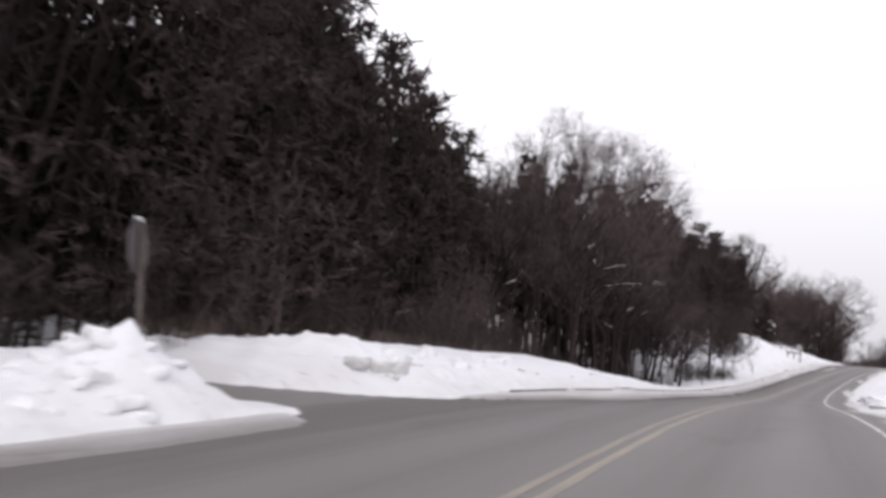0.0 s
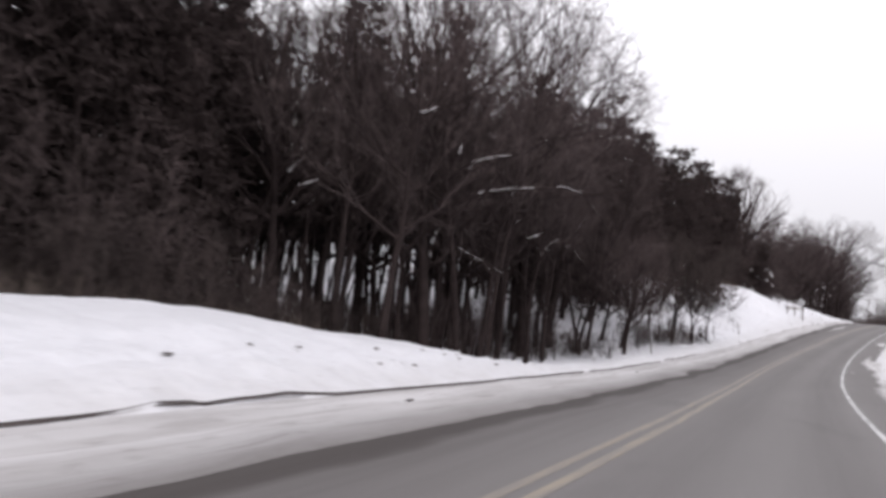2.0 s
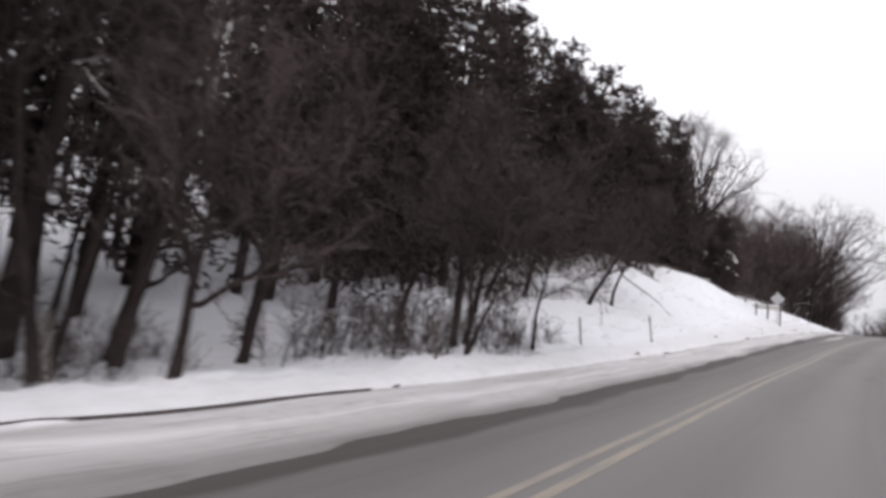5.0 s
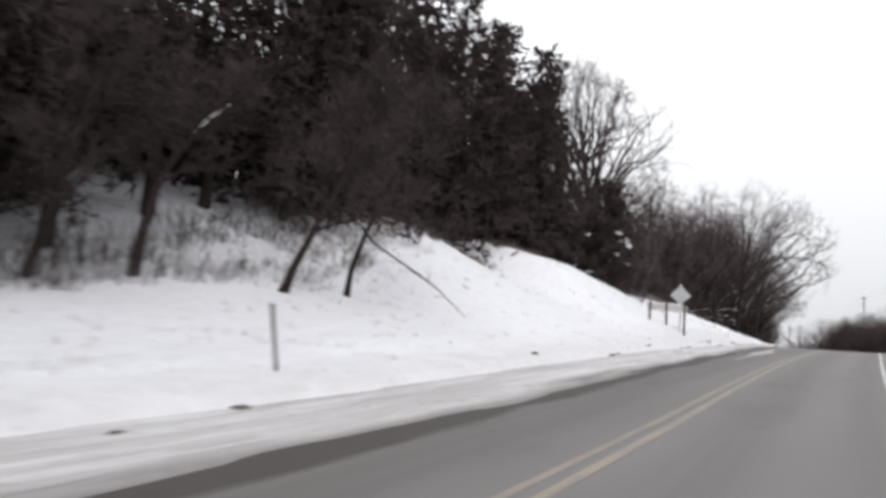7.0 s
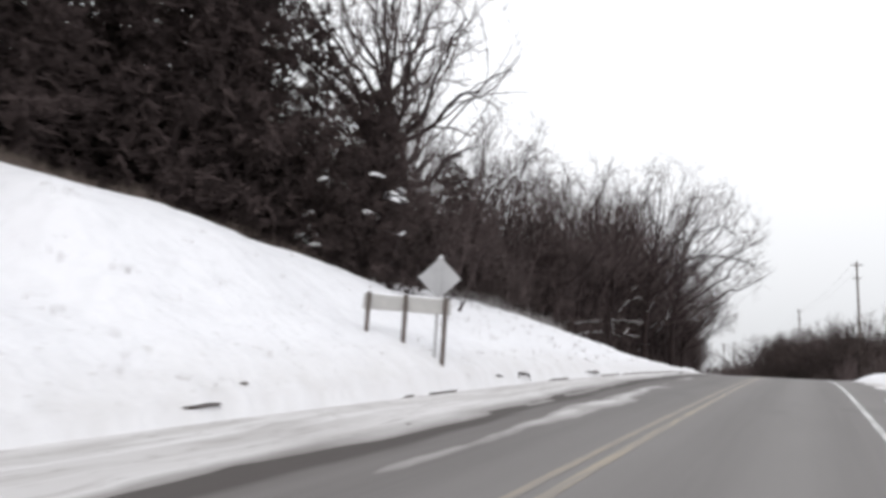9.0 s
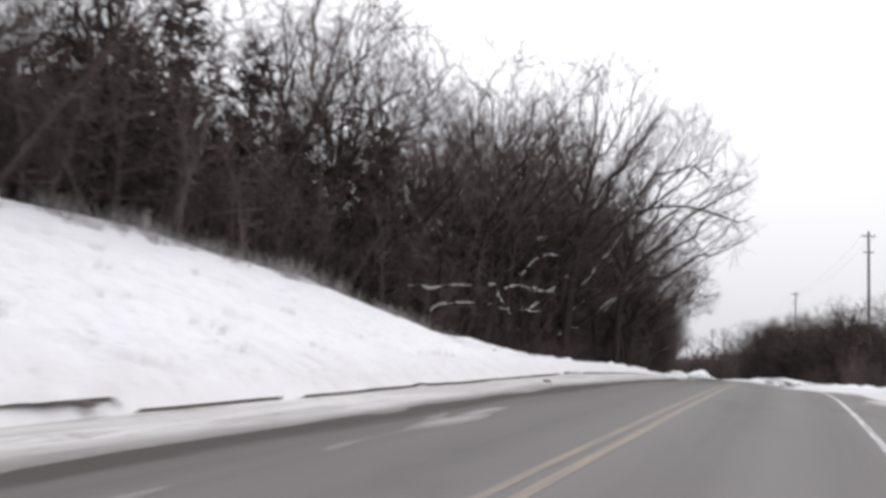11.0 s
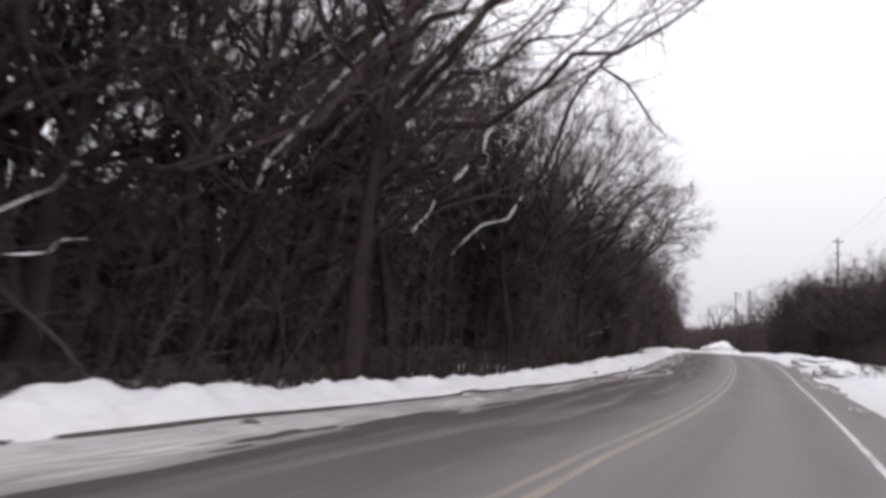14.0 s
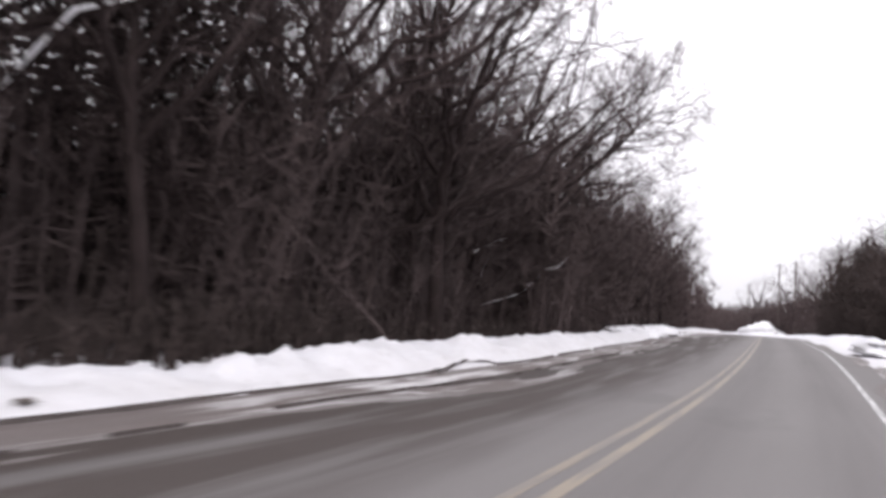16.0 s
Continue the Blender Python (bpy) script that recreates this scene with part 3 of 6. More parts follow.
def seam(offset, density, seed, width):
    """A broken line of dark frozen grit cut into the snow by the plough."""
    s = np.arange(18, 262, 0.22)
    base = np.interp(s, *zip(*BASE)) - offset + 0.10 * fbm(s * 0.3, 0 * s, seed, 3)
    more = np.interp(s, *zip(*density)) - vnoise(s * 0.22, 0 * s + 3, seed + 9) - 0.5 * vnoise(s * 1.3, 0 * s + 7, seed + 5)
    keep = more > 0
    w = width * (0.7 + 0.5 * vnoise(s * 1.7, 0 * s, seed + 2)) * np.clip(more * 2.5, 0.1, 1) * np.interp(s, [60, 130], [0.62, 1.0])
    d = np.stack([-(base - w * 0.6), -base, -(base + w * 0.4)], 1)
    ss = np.repeat(s[:, None], 3, 1)
    floor = np.maximum(bank(s, -(base - 0.04)), slush_height(s, -(base - 0.04)))
    h = np.maximum(floor, 0)[:, None] + np.array([0.003, 0.02, 0.045])
    co = place(ss, d, h).reshape(-1, 3)
    i = np.arange(len(s) * 3).reshape(-1, 3)
    ok = keep[:-1] & keep[1:]
    q = np.concatenate([np.stack([i[:-1, k], i[1:, k], i[1:, k + 1], i[:-1, k + 1]], -1)[ok] for k in (0, 1)])
    ob = new("grit_seam", quads_mesh("grit_seam", co, q, GRIT, True))
    return tagged(ob, "broken line of dark frozen grit along the snow bank's foot", "grit", kind="stuff")


seam(-0.02, [(18, 1.2), (48, 1.2), (62, 0.3), (80, -0.4), (104, -0.4), (112, 0.3), (126, 0.5), (135, 1.1), (262, 1.2)], 81, 0.10)
seam(0.9, [(18, -1.2), (40, -1.2), (60, -1.2), (64, -2), (158, -2), (170, -0.5), (262, -0.3)], 95, 0.04)
seam(1.3, [(18, -1.2), (44, -1.2), (50, -1.0), (60, -1.2), (160, -1), (172, -0.6), (262, -0.4)], 99, 0.05)
right_slush = sheet("slush", np.arange(-20, 300, 0.5), np.arange(1.2, 3.2, 0.15),
                    lambda s, d: np.clip(0.05 * (d - 2.25) + 0.05 * fbm(s * 0.2, d * 1.5, 35, 4), -0.05, 0.06), SLUSH,
                    lambda s, d: 34 * (0.05 * (d - 2.25) + 0.05 * fbm(s * 0.2, d * 1.5, 35, 4)) - 0.2, keep=lambda s, d: 0.05 * (d - 2.25) + 0.05 * fbm(s * 0.2, d * 1.5, 35, 4) > -0.03)
tagged(right_slush, "grey packed slush along the near shoulder", "slush", kind="stuff")


# ---- trees ----
rng = np.random.default_rng(7)


class Cloud:
    """Collects tubes and blades as quads."""

    def __init__(self):
        self.v, self.q, self.n = [], [], 0

    def tube(self, pts, radii, sides):
        pts = np.asarray(pts, float)
        t = np.gradient(pts, axis=0)
        t /= np.linalg.norm(t, axis=1, keepdims=True) + 1e-9
        side = np.cross(t, [0.31, 0.17, 0.93])
        side /= np.linalg.norm(side, axis=1, keepdims=True) + 1e-9
        up = np.cross(t, side)
        a = np.arange(sides) * 2 * np.pi / sides
        ring = pts[:, None] + np.asarray(radii)[:, None, None] * (side[:, None] * np.cos(a)[:, None] + up[:, None] * np.sin(a)[:, None])
        k = len(pts)
        i = self.n + np.arange(k * sides).reshape(k, sides)
        j = np.roll(i, -1, 1)
        self.q.append(np.stack([i[:-1], j[:-1], j[1:], i[1:]], -1).reshape(-1, 4))
        self.v.append(ring.reshape(-1, 3))
        self.n += k * sides

    def blades(self, a, b, wa, wb, side):
        """Flat tapering strips from a to b."""
        v = np.stack([a - side * wa, a + side * wa, b + side * wb, b - side * wb], 1)
        i = self.n + np.arange(len(a) * 4).reshape(-1, 4)
        self.v.append(v.reshape(-1, 3))
        self.q.append(i)
        self.n += len(a) * 4

    def mesh(self, name, mat, smooth=False):
        return quads_mesh(name, np.concatenate(self.v), np.concatenate(self.q), mat, smooth)


def unit(v):
    return v / (np.linalg.norm(v, axis=-1, keepdims=True) + 1e-9)


def bent(start, way, length, n, wander, lift, r):
    """A wandering line that slowly turns upward."""
    pts, p, w = [np.array(start, float)], np.array(start, float), unit(np.array(way, float))
    for _ in range(n):
        w = unit(w + r.normal(0, wander, 3) + np.array([0, 0, lift]))
        p = p + w * length / n
        pts.append(p)
    return np.array(pts)


def curve(p, c, q, n):
    """Points of a bow from p to q that sets out towards c."""
    u = np.linspace(0, 1, n)[:, None]
    return (1 - u) ** 2 * p + 2 * u * (1 - u) * c + u ** 2 * q


def fine_twigs(crown, br, n, size, r):
    """Twigs along the outer part of a branch, each with a spray of finer ones."""
    k = len(br) - 1
    u = (0.25 + 0.75 * r.random((n, 1))) * k
    j = np.clip(u.astype(int), 0, k - 1)[:, 0]
    a = br[j] + (br[j + 1] - br[j]) * (u - j[:, None])
    way = unit(unit(br[j + 1] - br[j]) + r.normal(0, 0.6, (n, 3)) + np.array([0, 0, 0.1]))
    mid = a + way * size * r.uniform(0.25, 0.6, (n, 1))
    way2 = unit(way + r.normal(0, 0.35, (n, 3)))
    end = mid + way2 * size * r.uniform(0.25, 0.6, (n, 1))
    side = unit(np.cross(way, r.normal(0, 1, (n, 3))))
    crown.blades(a, mid, 0.011, 0.008, side)
    crown.blades(mid, end, 0.008, 0.004, side)
    for _ in range(2):
        f = r.random((n, 1))
        b = np.where(f < 0.5, a + (mid - a) * f * 2, mid + (end - mid) * (f * 2 - 1))
        w = unit(way2 + r.normal(0, 0.6, (n, 3)))
        crown.blades(b, b + w * size * r.uniform(0.25, 0.6, (n, 1)), 0.006, 0.003, unit(np.cross(w, r.normal(0, 1, (n, 3)))))


def fill_crown(crown, arm, lr, rim, az, el, n, twigs, size, r):
    """Branches from a limb out to the rounded edge of a crown."""
    k = len(arm) - 1
    whole = np.linalg.norm(arm[-1] - arm[0])
    for m in range(n):
        g = 0.2 + 0.8 * (m + r.random()) / n
        j = min(int(g * k), k - 1)
        q = arm[j] + (arm[j + 1] - arm[j]) * (g * k - j)
        aim = rim(az + r.normal(0, 0.5), el + r.normal(0, 0.36), r.uniform(0.86, 1.06)) - q
        far = np.linalg.norm(aim)
        aim = aim * min(1.0, 0.8 * whole * (1.2 - 0.55 * g) / far)
        far = np.linalg.norm(aim)
        br = curve(q, q + far * 0.45 * unit(unit(arm[j + 1] - arm[j]) + unit(aim) * 0.6), q + aim, 6)
        br[1:-1] += r.normal(0, 0.025 * far, (4, 3))
        crown.tube(br, max(lr[j] * 0.5, 0.015) * np.linspace(1, 0.3, 6), 3)
        fine_twigs(crown, br, twigs, size, r)


def bare_tree(r, height, radius, spread=0.45, limbs=11, first=0.28, lean=(0, 0), twigs=5, low=0.15, shift=(0, 0)):
    """Meshes of a leafless tree: trunk, limbs that arch out to a rounded crown, branches and twigs, snow on its limbs."""
    wood, crown, snow, arms = Cloud(), Cloud(), Cloud(), []
    trunk = bent((0, 0, -0.3), (lean[0], lean[1], 1), height * 0.84, 9, 0.06, 0.04, r)
    tr = radius * np.linspace(1, 0.10, 10) ** 1.1
    tr[0] *= 1.35
    wood.tube(trunk, tr, 8)
    z0, wide = first * height * 0.75, height * spread * 0.9
    zc = z0 + 0.45 * (height - z0)

    def rim(az, el, k):
        z = zc + (height - zc if el > 0 else zc - z0) * math.sin(el) * k
        x, y = (np.interp(z, trunk[:, 2], trunk[:, i]) for i in (0, 1))
        return np.array([x + shift[0] + wide * math.cos(el) * math.cos(az) * k, y + shift[1] + wide * math.cos(el) * math.sin(az) * k, z])

    for k in range(limbs):
        u = (k + 0.2 + 0.6 * r.random()) / limbs
        at = (first + (0.82 - first) * u) * 9
        i = min(int(at), 8)
        p = trunk[i] + (trunk[i + 1] - trunk[i]) * (at - i)
        az, el = k * 2.4 + r.normal(0, 0.3), -0.35 + 0.35 * low + (1.6 - 0.2 * low) * u + r.normal(0, 0.1)
        q = rim(az, el, r.uniform(0.85, 1.0))
        length = np.linalg.norm(q - p)
        arm = curve(p, p + length * 0.5 * unit(np.array([math.cos(az), math.sin(az), 0.35 + low + 0.8 * u])), q, 9)
        arm[1:-1] += r.normal(0, 0.022 * length, (7, 3))
        lr = radius * (0.52 - 0.3 * u) * np.linspace(1, 0.14, 9)
        arms.append(Cloud())
        arms[-1].tube(arm, lr, 5)
        if r.random() < 0.04:
            snow.tube(arm[2:5] + np.array([0, 0, 1]) * lr[2:5, None] * 0.9, lr[2:5] * 0.5 + 0.008, 4)
        fill_crown(crown, arm, lr, rim, az, el, 7, twigs + 2, 0.25 + 0.055 * height, r)
    return wood, arms, crown, snow


def crooked_tree(r, height, radius, spread=0.45, limbs=11, first=0.28, twigs=5, low=0.15, path=()):
    """Meshes of a small leafless tree whose trunk follows a path."""
    wood, crown, arms = Cloud(), Cloud(), []
    k = np.linspace(0, len(path) - 1, 10)
    trunk = np.stack([np.interp(k, np.arange(len(path)), np.asarray(path)[:, i]) for i in range(3)], 1)
    tr = radius * np.linspace(1, 0.16, 10) ** 1.15
    tr[0] *= 1.35
    wood.tube(trunk, tr, 8)
    for k in range(limbs):
        f = first + (1 - first) * (k + r.random() * 0.7) / limbs
        f = min(f, 0.97)
        at = f * 9
        i = min(int(at), 8)
        p = trunk[i] + (trunk[i + 1] - trunk[i]) * (at - i)
        az = k * 2.4 + r.normal(0, 0.5)
        rise = low + 0.75 * f
        way = (math.cos(az), math.sin(az), rise)
        length = height * spread * (1.12 - 0.75 * f) * (0.8 + 0.4 * r.random())
        limb = bent(p, way, length, 6, 0.16, 0.07, r)
        lr = radius * (0.5 - 0.3 * f) * np.linspace(1, 0.2, 7)
        arms.append(Cloud())
        arms[-1].tube(limb, lr, 5)
        for m in range(6):
            g = 0.25 + 0.75 * (m + r.random()) / 6
            j = min(int(g * 6), 5)
            q = limb[j] + (limb[j + 1] - limb[j]) * (g * 6 - j)
            w = unit(limb[j + 1] - limb[j]) + r.normal(0, 0.55, 3) + np.array([0, 0, 0.18])
            bl = length * (0.62 - 0.3 * g) * (0.7 + 0.6 * r.random())
            br = bent(q, w, bl, 4, 0.2, 0.05, r)
            rb = max(lr[j] * 0.5, 0.014) * np.linspace(1, 0.3, 5)
            crown.tube(br, rb, 3)
            for _ in range(twigs):
                u = 0.15 + 0.85 * r.random()
                jj = min(int(u * 4), 3)
                tq = br[jj] + (br[jj + 1] - br[jj]) * (u * 4 - jj)
                tw = unit(br[jj + 1] - br[jj]) + r.normal(0, 0.6, 3) + np.array([0, 0, 0.15])
                tl = 0.5 + bl * 0.42 * r.random()
                tp = bent(tq, tw, tl, 2, 0.22, 0.04, r)
                crown.blades(tp[:2], tp[1:], 0.014, 0.010, unit(np.cross(tp[1:] - tp[:2], r.normal(0, 1, (2, 3)))))
                n = 2
                u2 = r.random((n, 1))
                a = np.where(u2 < 0.5, tp[0] + (tp[1] - tp[0]) * u2 * 2, tp[1] + (tp[2] - tp[1]) * (u2 * 2 - 1))
                dirs = unit(unit(tp[2] - tp[0]) + r.normal(0, 0.6, (n, 3)))
                b = a + dirs * (0.2 + 0.45 * r.random((n, 1)))
                crown.blades(a, b, 0.009, 0.005, unit(np.cross(dirs, r.normal(0, 1, (n, 3)))))
    return wood, arms, crown


def conifer(r, height, radius, spread, bare=0.15, droop=0.25, whorls=16, tufts=9, size=0.6):
    """Meshes of an evergreen: trunk, and boughs with needle tufts."""
    wood, crown = Cloud(), Cloud()
    trunk = bent((0, 0, -0.3), (r.normal(0, 0.03), r.normal(0, 0.03), 1), height, 8, 0.025, 0.06, r)
    wood.tube(trunk, radius * np.linspace(1, 0.08, 9), 7)
    for k in range(whorls):
        f = bare + (1 - bare) * (k + 0.5 * r.random()) / whorls
        i = min(int(f * 8), 7)
        p0 = trunk[i] + (trunk[i + 1] - trunk[i]) * (f * 8 - i)
        n = 5 if f < 0.85 else 4
        for b in range(n):
            az = 2 * np.pi * (b + r.random() * 0.8) / n + k * 1.1
            length = spread * (1.08 - f) ** 0.75 * (0.55 + 0.6 * r.random()) + 0.25
            way = (math.cos(az), math.sin(az), 0.35 * f - droop * (1 - f) + 0.05)
            bough = bent(p0, way, length, 3, 0.10, 0.03, r)
            crown.tube(bough, [0.035 + 0.01 * length, 0.025, 0.016, 0.006], 3)
            m = max(4, int(tufts * (0.4 + 0.6 * length / spread)))
            u = (0.18 + 0.85 * r.random((m, 1))) * 3
            j = np.clip(u.astype(int), 0, 2)[:, 0]
            at = bough[j] + (bough[j + 1] - bough[j]) * (u - j[:, None]) + r.normal(0, 0.10 + 0.05 * length, (m, 3))
            out = unit(np.array([math.cos(az), math.sin(az), 0.1]) + r.normal(0, 0.75, (m, 3)))
            for _ in range(4):
                dirs = unit(out + r.normal(0, 0.55, (m, 3)))
                ln = size * (0.6 + 0.8 * r.random((m, 1)))
                crown.blades(at - dirs * ln * 0.35, at + dirs * ln, size * 0.15, size * 0.03, unit(np.cross(dirs, r.normal(0, 1, (m, 3)))))
    return wood, crown


def shrub(r, height, stems, twigs, thick=1.0):
    """A clump of thin leafless stems with side twigs."""
    c, tw = Cloud(), Cloud()
    for _ in range(stems):
        p = np.array([*r.normal(0, 0.36 * height ** 0.6, 2), -0.15])
        top = height * (0.45 + 0.6 * r.random())
        st = bent(p, (r.normal(0, 0.22), r.normal(0, 0.22), 1), top, 4, 0.12, 0.0, r)
        c.tube(st, thick * (0.008 + 0.004 * height) * np.array([1, 0.8, 0.6, 0.4, 0.15]), 3)
        u = (0.12 + 0.88 * r.random((twigs, 1))) * 4
        j = np.clip(u.astype(int), 0, 3)[:, 0]
        a = st[j] + (st[j + 1] - st[j]) * (u - j[:, None])
        dirs = unit(np.array([0, 0, 0.45]) + r.normal(0, 0.6, (twigs, 3)))
        ln = (0.3 + 0.7 * r.random((twigs, 1))) * (0.35 + 0.13 * height)
        tw.blades(a, a + dirs * ln, 0.007 + 0.0015 * height, 0.004, unit(np.cross(dirs, r.normal(0, 1, (twigs, 3)))))
    return c, tw


def thing(name, label, category, group=""):
    return tagged(new(name), label, category, group)


PROTO = {}


def proto(key, build):
    """Meshes are made once for each shape of tree and shared."""
    if key not in PROTO:
        PROTO[key] = build()
    return PROTO[key]


def bare_meshes(key, bark=None, split=False, **kw):
    """The shared meshes of a leafless tree; split keeps its limbs apart."""
    def build():
        w, arms, c, sn = bare_tree(np.random.default_rng(100 + key), **kw)
        out = [("limb", a.mesh("limb", bark or BARK, True)) for a in arms] if split else []
        for a in () if split else arms:
            w.q += [q + w.n for q in a.q]
            w.v += a.v
            w.n += a.n
        return [("trunk", w.mesh("trunk", bark or BARK, True)), *out, ("crown", c.mesh("crown", TWIG))] + ([("snow", sn.mesh("snow", CLEAN_SNOW, True))] if sn.n else [])
    return proto(("bare", key), build)


def conifer_meshes(key, **kw):
    def build():
        w, c = conifer(np.random.default_rng(500 + key), **kw)
        return [("trunk", w.mesh("trunk", BARK, True)), ("crown", c.mesh("crown", NEEDLE))]
    return proto(("conifer", key), build)


def plant(name, meshes, s, d, label, category, group, size=1.0, turn=0.0, lean=0.0, lean_to=0.0, sink=0.15):
    x, y, z = ground(s, d)
    ob = thing(name, label, category, group)
    for n, me in meshes:
        bit = part(n, me, ob, "white snow lying on the limbs" if n == "snow" else "")
        if n in ("snow", "crown"):
            tagged(bit, kind="stuff")
    tilt = Matrix.Rotation(radians(lean), 4, Vector((math.cos(lean_to), math.sin(lean_to), 0)).cross(Vector((0, 0, 1))) * -1)
    ob.matrix_basis = Matrix.Translation((x, y, z - sink)) @ tilt @ Matrix.Rotation(radians(turn), 4, "Z") @ Matrix.Scale(size, 4)
    return ob


BARE = [dict(height=15, radius=0.26, limbs=12), dict(height=14, radius=0.20, limbs=11, spread=0.36, first=0.35), dict(height=16, radius=0.30, limbs=13, spread=0.5),
        dict(height=12, radius=0.15, limbs=10, spread=0.34, first=0.3), dict(height=13, radius=0.18, limbs=11, spread=0.42, first=0.25),
        dict(height=15, radius=0.125, limbs=8, spread=0.24, first=0.5, twigs=4), dict(height=16, radius=0.15, limbs=9, spread=0.26, first=0.45, twigs=4, lean=(0.08, 0.05))]
PINE = [dict(height=17, radius=0.24, spread=4.4, bare=0.10), dict(height=15, radius=0.2, spread=3.8, bare=0.08, droop=0.1),
        dict(height=18, radius=0.26, spread=4.8, bare=0.20, droop=0.15), dict(height=13, radius=0.17, spread=3.4, bare=0.05, droop=0.35)]
PINE += [dict(height=19, radius=0.22, spread=3.6, bare=0.40, tufts=14, size=0.42, whorls=15), dict(height=17, radius=0.19, spread=3.2, bare=0.36, droop=0.1, tufts=14, size=0.42, whorls=15)]
PINE += [None] * 4 + [dict(p, tufts=18, size=0.36, whorls=19) for p in PINE[:4]]
THICKET = [dict(height=1.3, stems=14, twigs=13), dict(height=2.4, stems=16, twigs=24), dict(height=4.5, stems=18, twigs=38),
           dict(height=6.5, stems=19, twigs=50, thick=1.2), dict(height=8.5, stems=16, twigs=62, thick=1.4)]


def kept_clear(s, d):
    """The side road, the open rim of the roadside wood and a gap in it."""
    return (d > -25 and side_road(s, d) < 0.5) or (182.5 < s < 197 and -16.5 < d < 0) or (158 < s < 182.6 and -13.4 < d < 0) or (198 < s < 216 and -12.0 < d < 0)


def bare_at(s, d, label, group, k=None, size=None):
    if kept_clear(s, d):
        return None
    k = int(rng.integers(0, 5)) if k is None else k
    return plant("bare_tree", bare_meshes(k, **BARE[k]), s, d, label, "tree", group, size or rng.uniform(0.85, 1.15), rng.uniform(0, 360), abs(rng.normal(0, 3)), rng.uniform(0, 6.28))


def pine_at(s, d, label, group, k=None, size=None):
    if kept_clear(s, d):
        return None
    k = int(rng.integers(0, 4)) if k is None else k
    return plant("conifer", conifer_meshes(k, **PINE[k]), s, d, label, "tree", group, size or rng.uniform(0.9, 1.15), rng.uniform(0, 360), abs(rng.normal(0, 1.5)), rng.uniform(0, 6.28))


def thicket_at(s, d, k, label, group, size=None):
    if kept_clear(s, d):
        return None

    def build():
        c, tw = shrub(np.random.default_rng(900 + k), **THICKET[k])
        mat = BRUSH if k < 2 else TWIG
        return c.mesh("stem", mat), tw.mesh("twig", mat)

    stems, twigs = proto(("thicket", k), build)
    x, y, z = ground(s, d)
    ob = tagged(new("shrub"), label, "shrub", group)
    tagged(part("stem", stems, ob), kind="stuff")
    tagged(part("twig", twigs, ob), kind="stuff")
    ob.matrix_basis = Matrix.Translation((x, y, z - 0.05)) @ Matrix.Rotation(rng.uniform(0, 6.28), 4, "Z") @ Matrix.Scale(size or rng.uniform(0.8, 1.2), 4)
    return ob


def spread_out(n, s_range, d_range, gap):
    """Places in a stretch of the plan that keep apart from one another."""
    out, tries = [], 0
    while len(out) < n and tries < n * 40:
        tries += 1
        p = (rng.uniform(*s_range), rng.uniform(*d_range))
        if all((p[0] - q[0]) ** 2 + (p[1] - q[1]) ** 2 > gap * gap for q in out):
            out.append(p)
    return out


def far_wood(s_range, d_range, n, height, label, mat, twigs=16, width=0.03, low=0.1, clump=0.3):
    """A deep wood of bare stems and twigs that nobody could count."""
    r = np.random.default_rng(int(abs(s_range[0]) * 7 + abs(d_range[0]) * 13 + n))
    s, d = r.uniform(*s_range, n), r.uniform(*d_range, n)
    foot = ground(s, d) - np.array([0, 0, 0.2])
    ht = height * (1 - clump + clump * fbm(s / 9, d / 9, 71, 2))[:, None] * r.uniform(0.6, 1.0, (n, 1)) ** 0.5
    way = unit(np.concatenate([r.normal(0, 0.09, (n, 2)), np.ones((n, 1))], 1))
    rad = 0.03 + 0.009 * ht * r.uniform(0.4, 1.0, (n, 1))
    c = Cloud()
    for k in range(2):
        a = k * np.pi / 2 + 0.4
        side = np.tile([math.cos(a), math.sin(a), 0.0], (n, 1))
        c.blades(foot, foot + way * ht * 0.8, rad, rad * 0.15, side)
    for _ in range(twigs):
        f = r.uniform(low, 0.82, (n, 1))
        a = foot + way * ht * f
        dirs = unit(np.array([0, 0, 0.42]) + r.normal(0, 0.62, (n, 3)))
        ln = np.minimum(ht * r.uniform(0.09, 0.22, (n, 1)), r.uniform(1.2, 2.4, (n, 1)))
        c.blades(a, a + dirs * ln, width, width * 0.3, unit(np.cross(dirs, r.normal(0, 1, (n, 3)))))
    ob = new("woods", c.mesh("woods", mat))
    return tagged(ob, label, "woods", kind="stuff")


# dark evergreens above the first bank
for s, x in [(-14, -17), (-6, -15.5), (0, -19), (5, -16), (11, -18.5), (15, -15.8), (20, -17.5), (22.5, -19.6), (25.5, -22.5)]:
    pine_at(s, x, "tall dark evergreen at the wood's edge over the snow bank", "dark evergreens", 10 + int(rng.integers(0, 3)), rng.uniform(1.08, 1.28))
for s, x, k, size in [(24.5, -17.2, 13, 0.72), (28, -18.6, 13, 1.0), (32, -17.8, 13, 0.96), (36, -18.4, 13, 0.93), (39.2, -18.6, 13, 0.9), (35.5, -21.2, 0, 0.9), (31.5, -21.5, 0, 1.0), (39.5, -20.6, 1, 0.98), (42.3, -21, 3, 0.98),
                      (42.5, -25.5, 4, 1.1), (39, -25, 2, 1.05), (35.5, -25, 2, 1.1), (45.5, -27, 5, 1.05), (46, -22.5, 5, 0.95)]:
    pine_at(s, x, "dark evergreen at the end of a dense stand", "dark evergreens", k, size * 1.08)
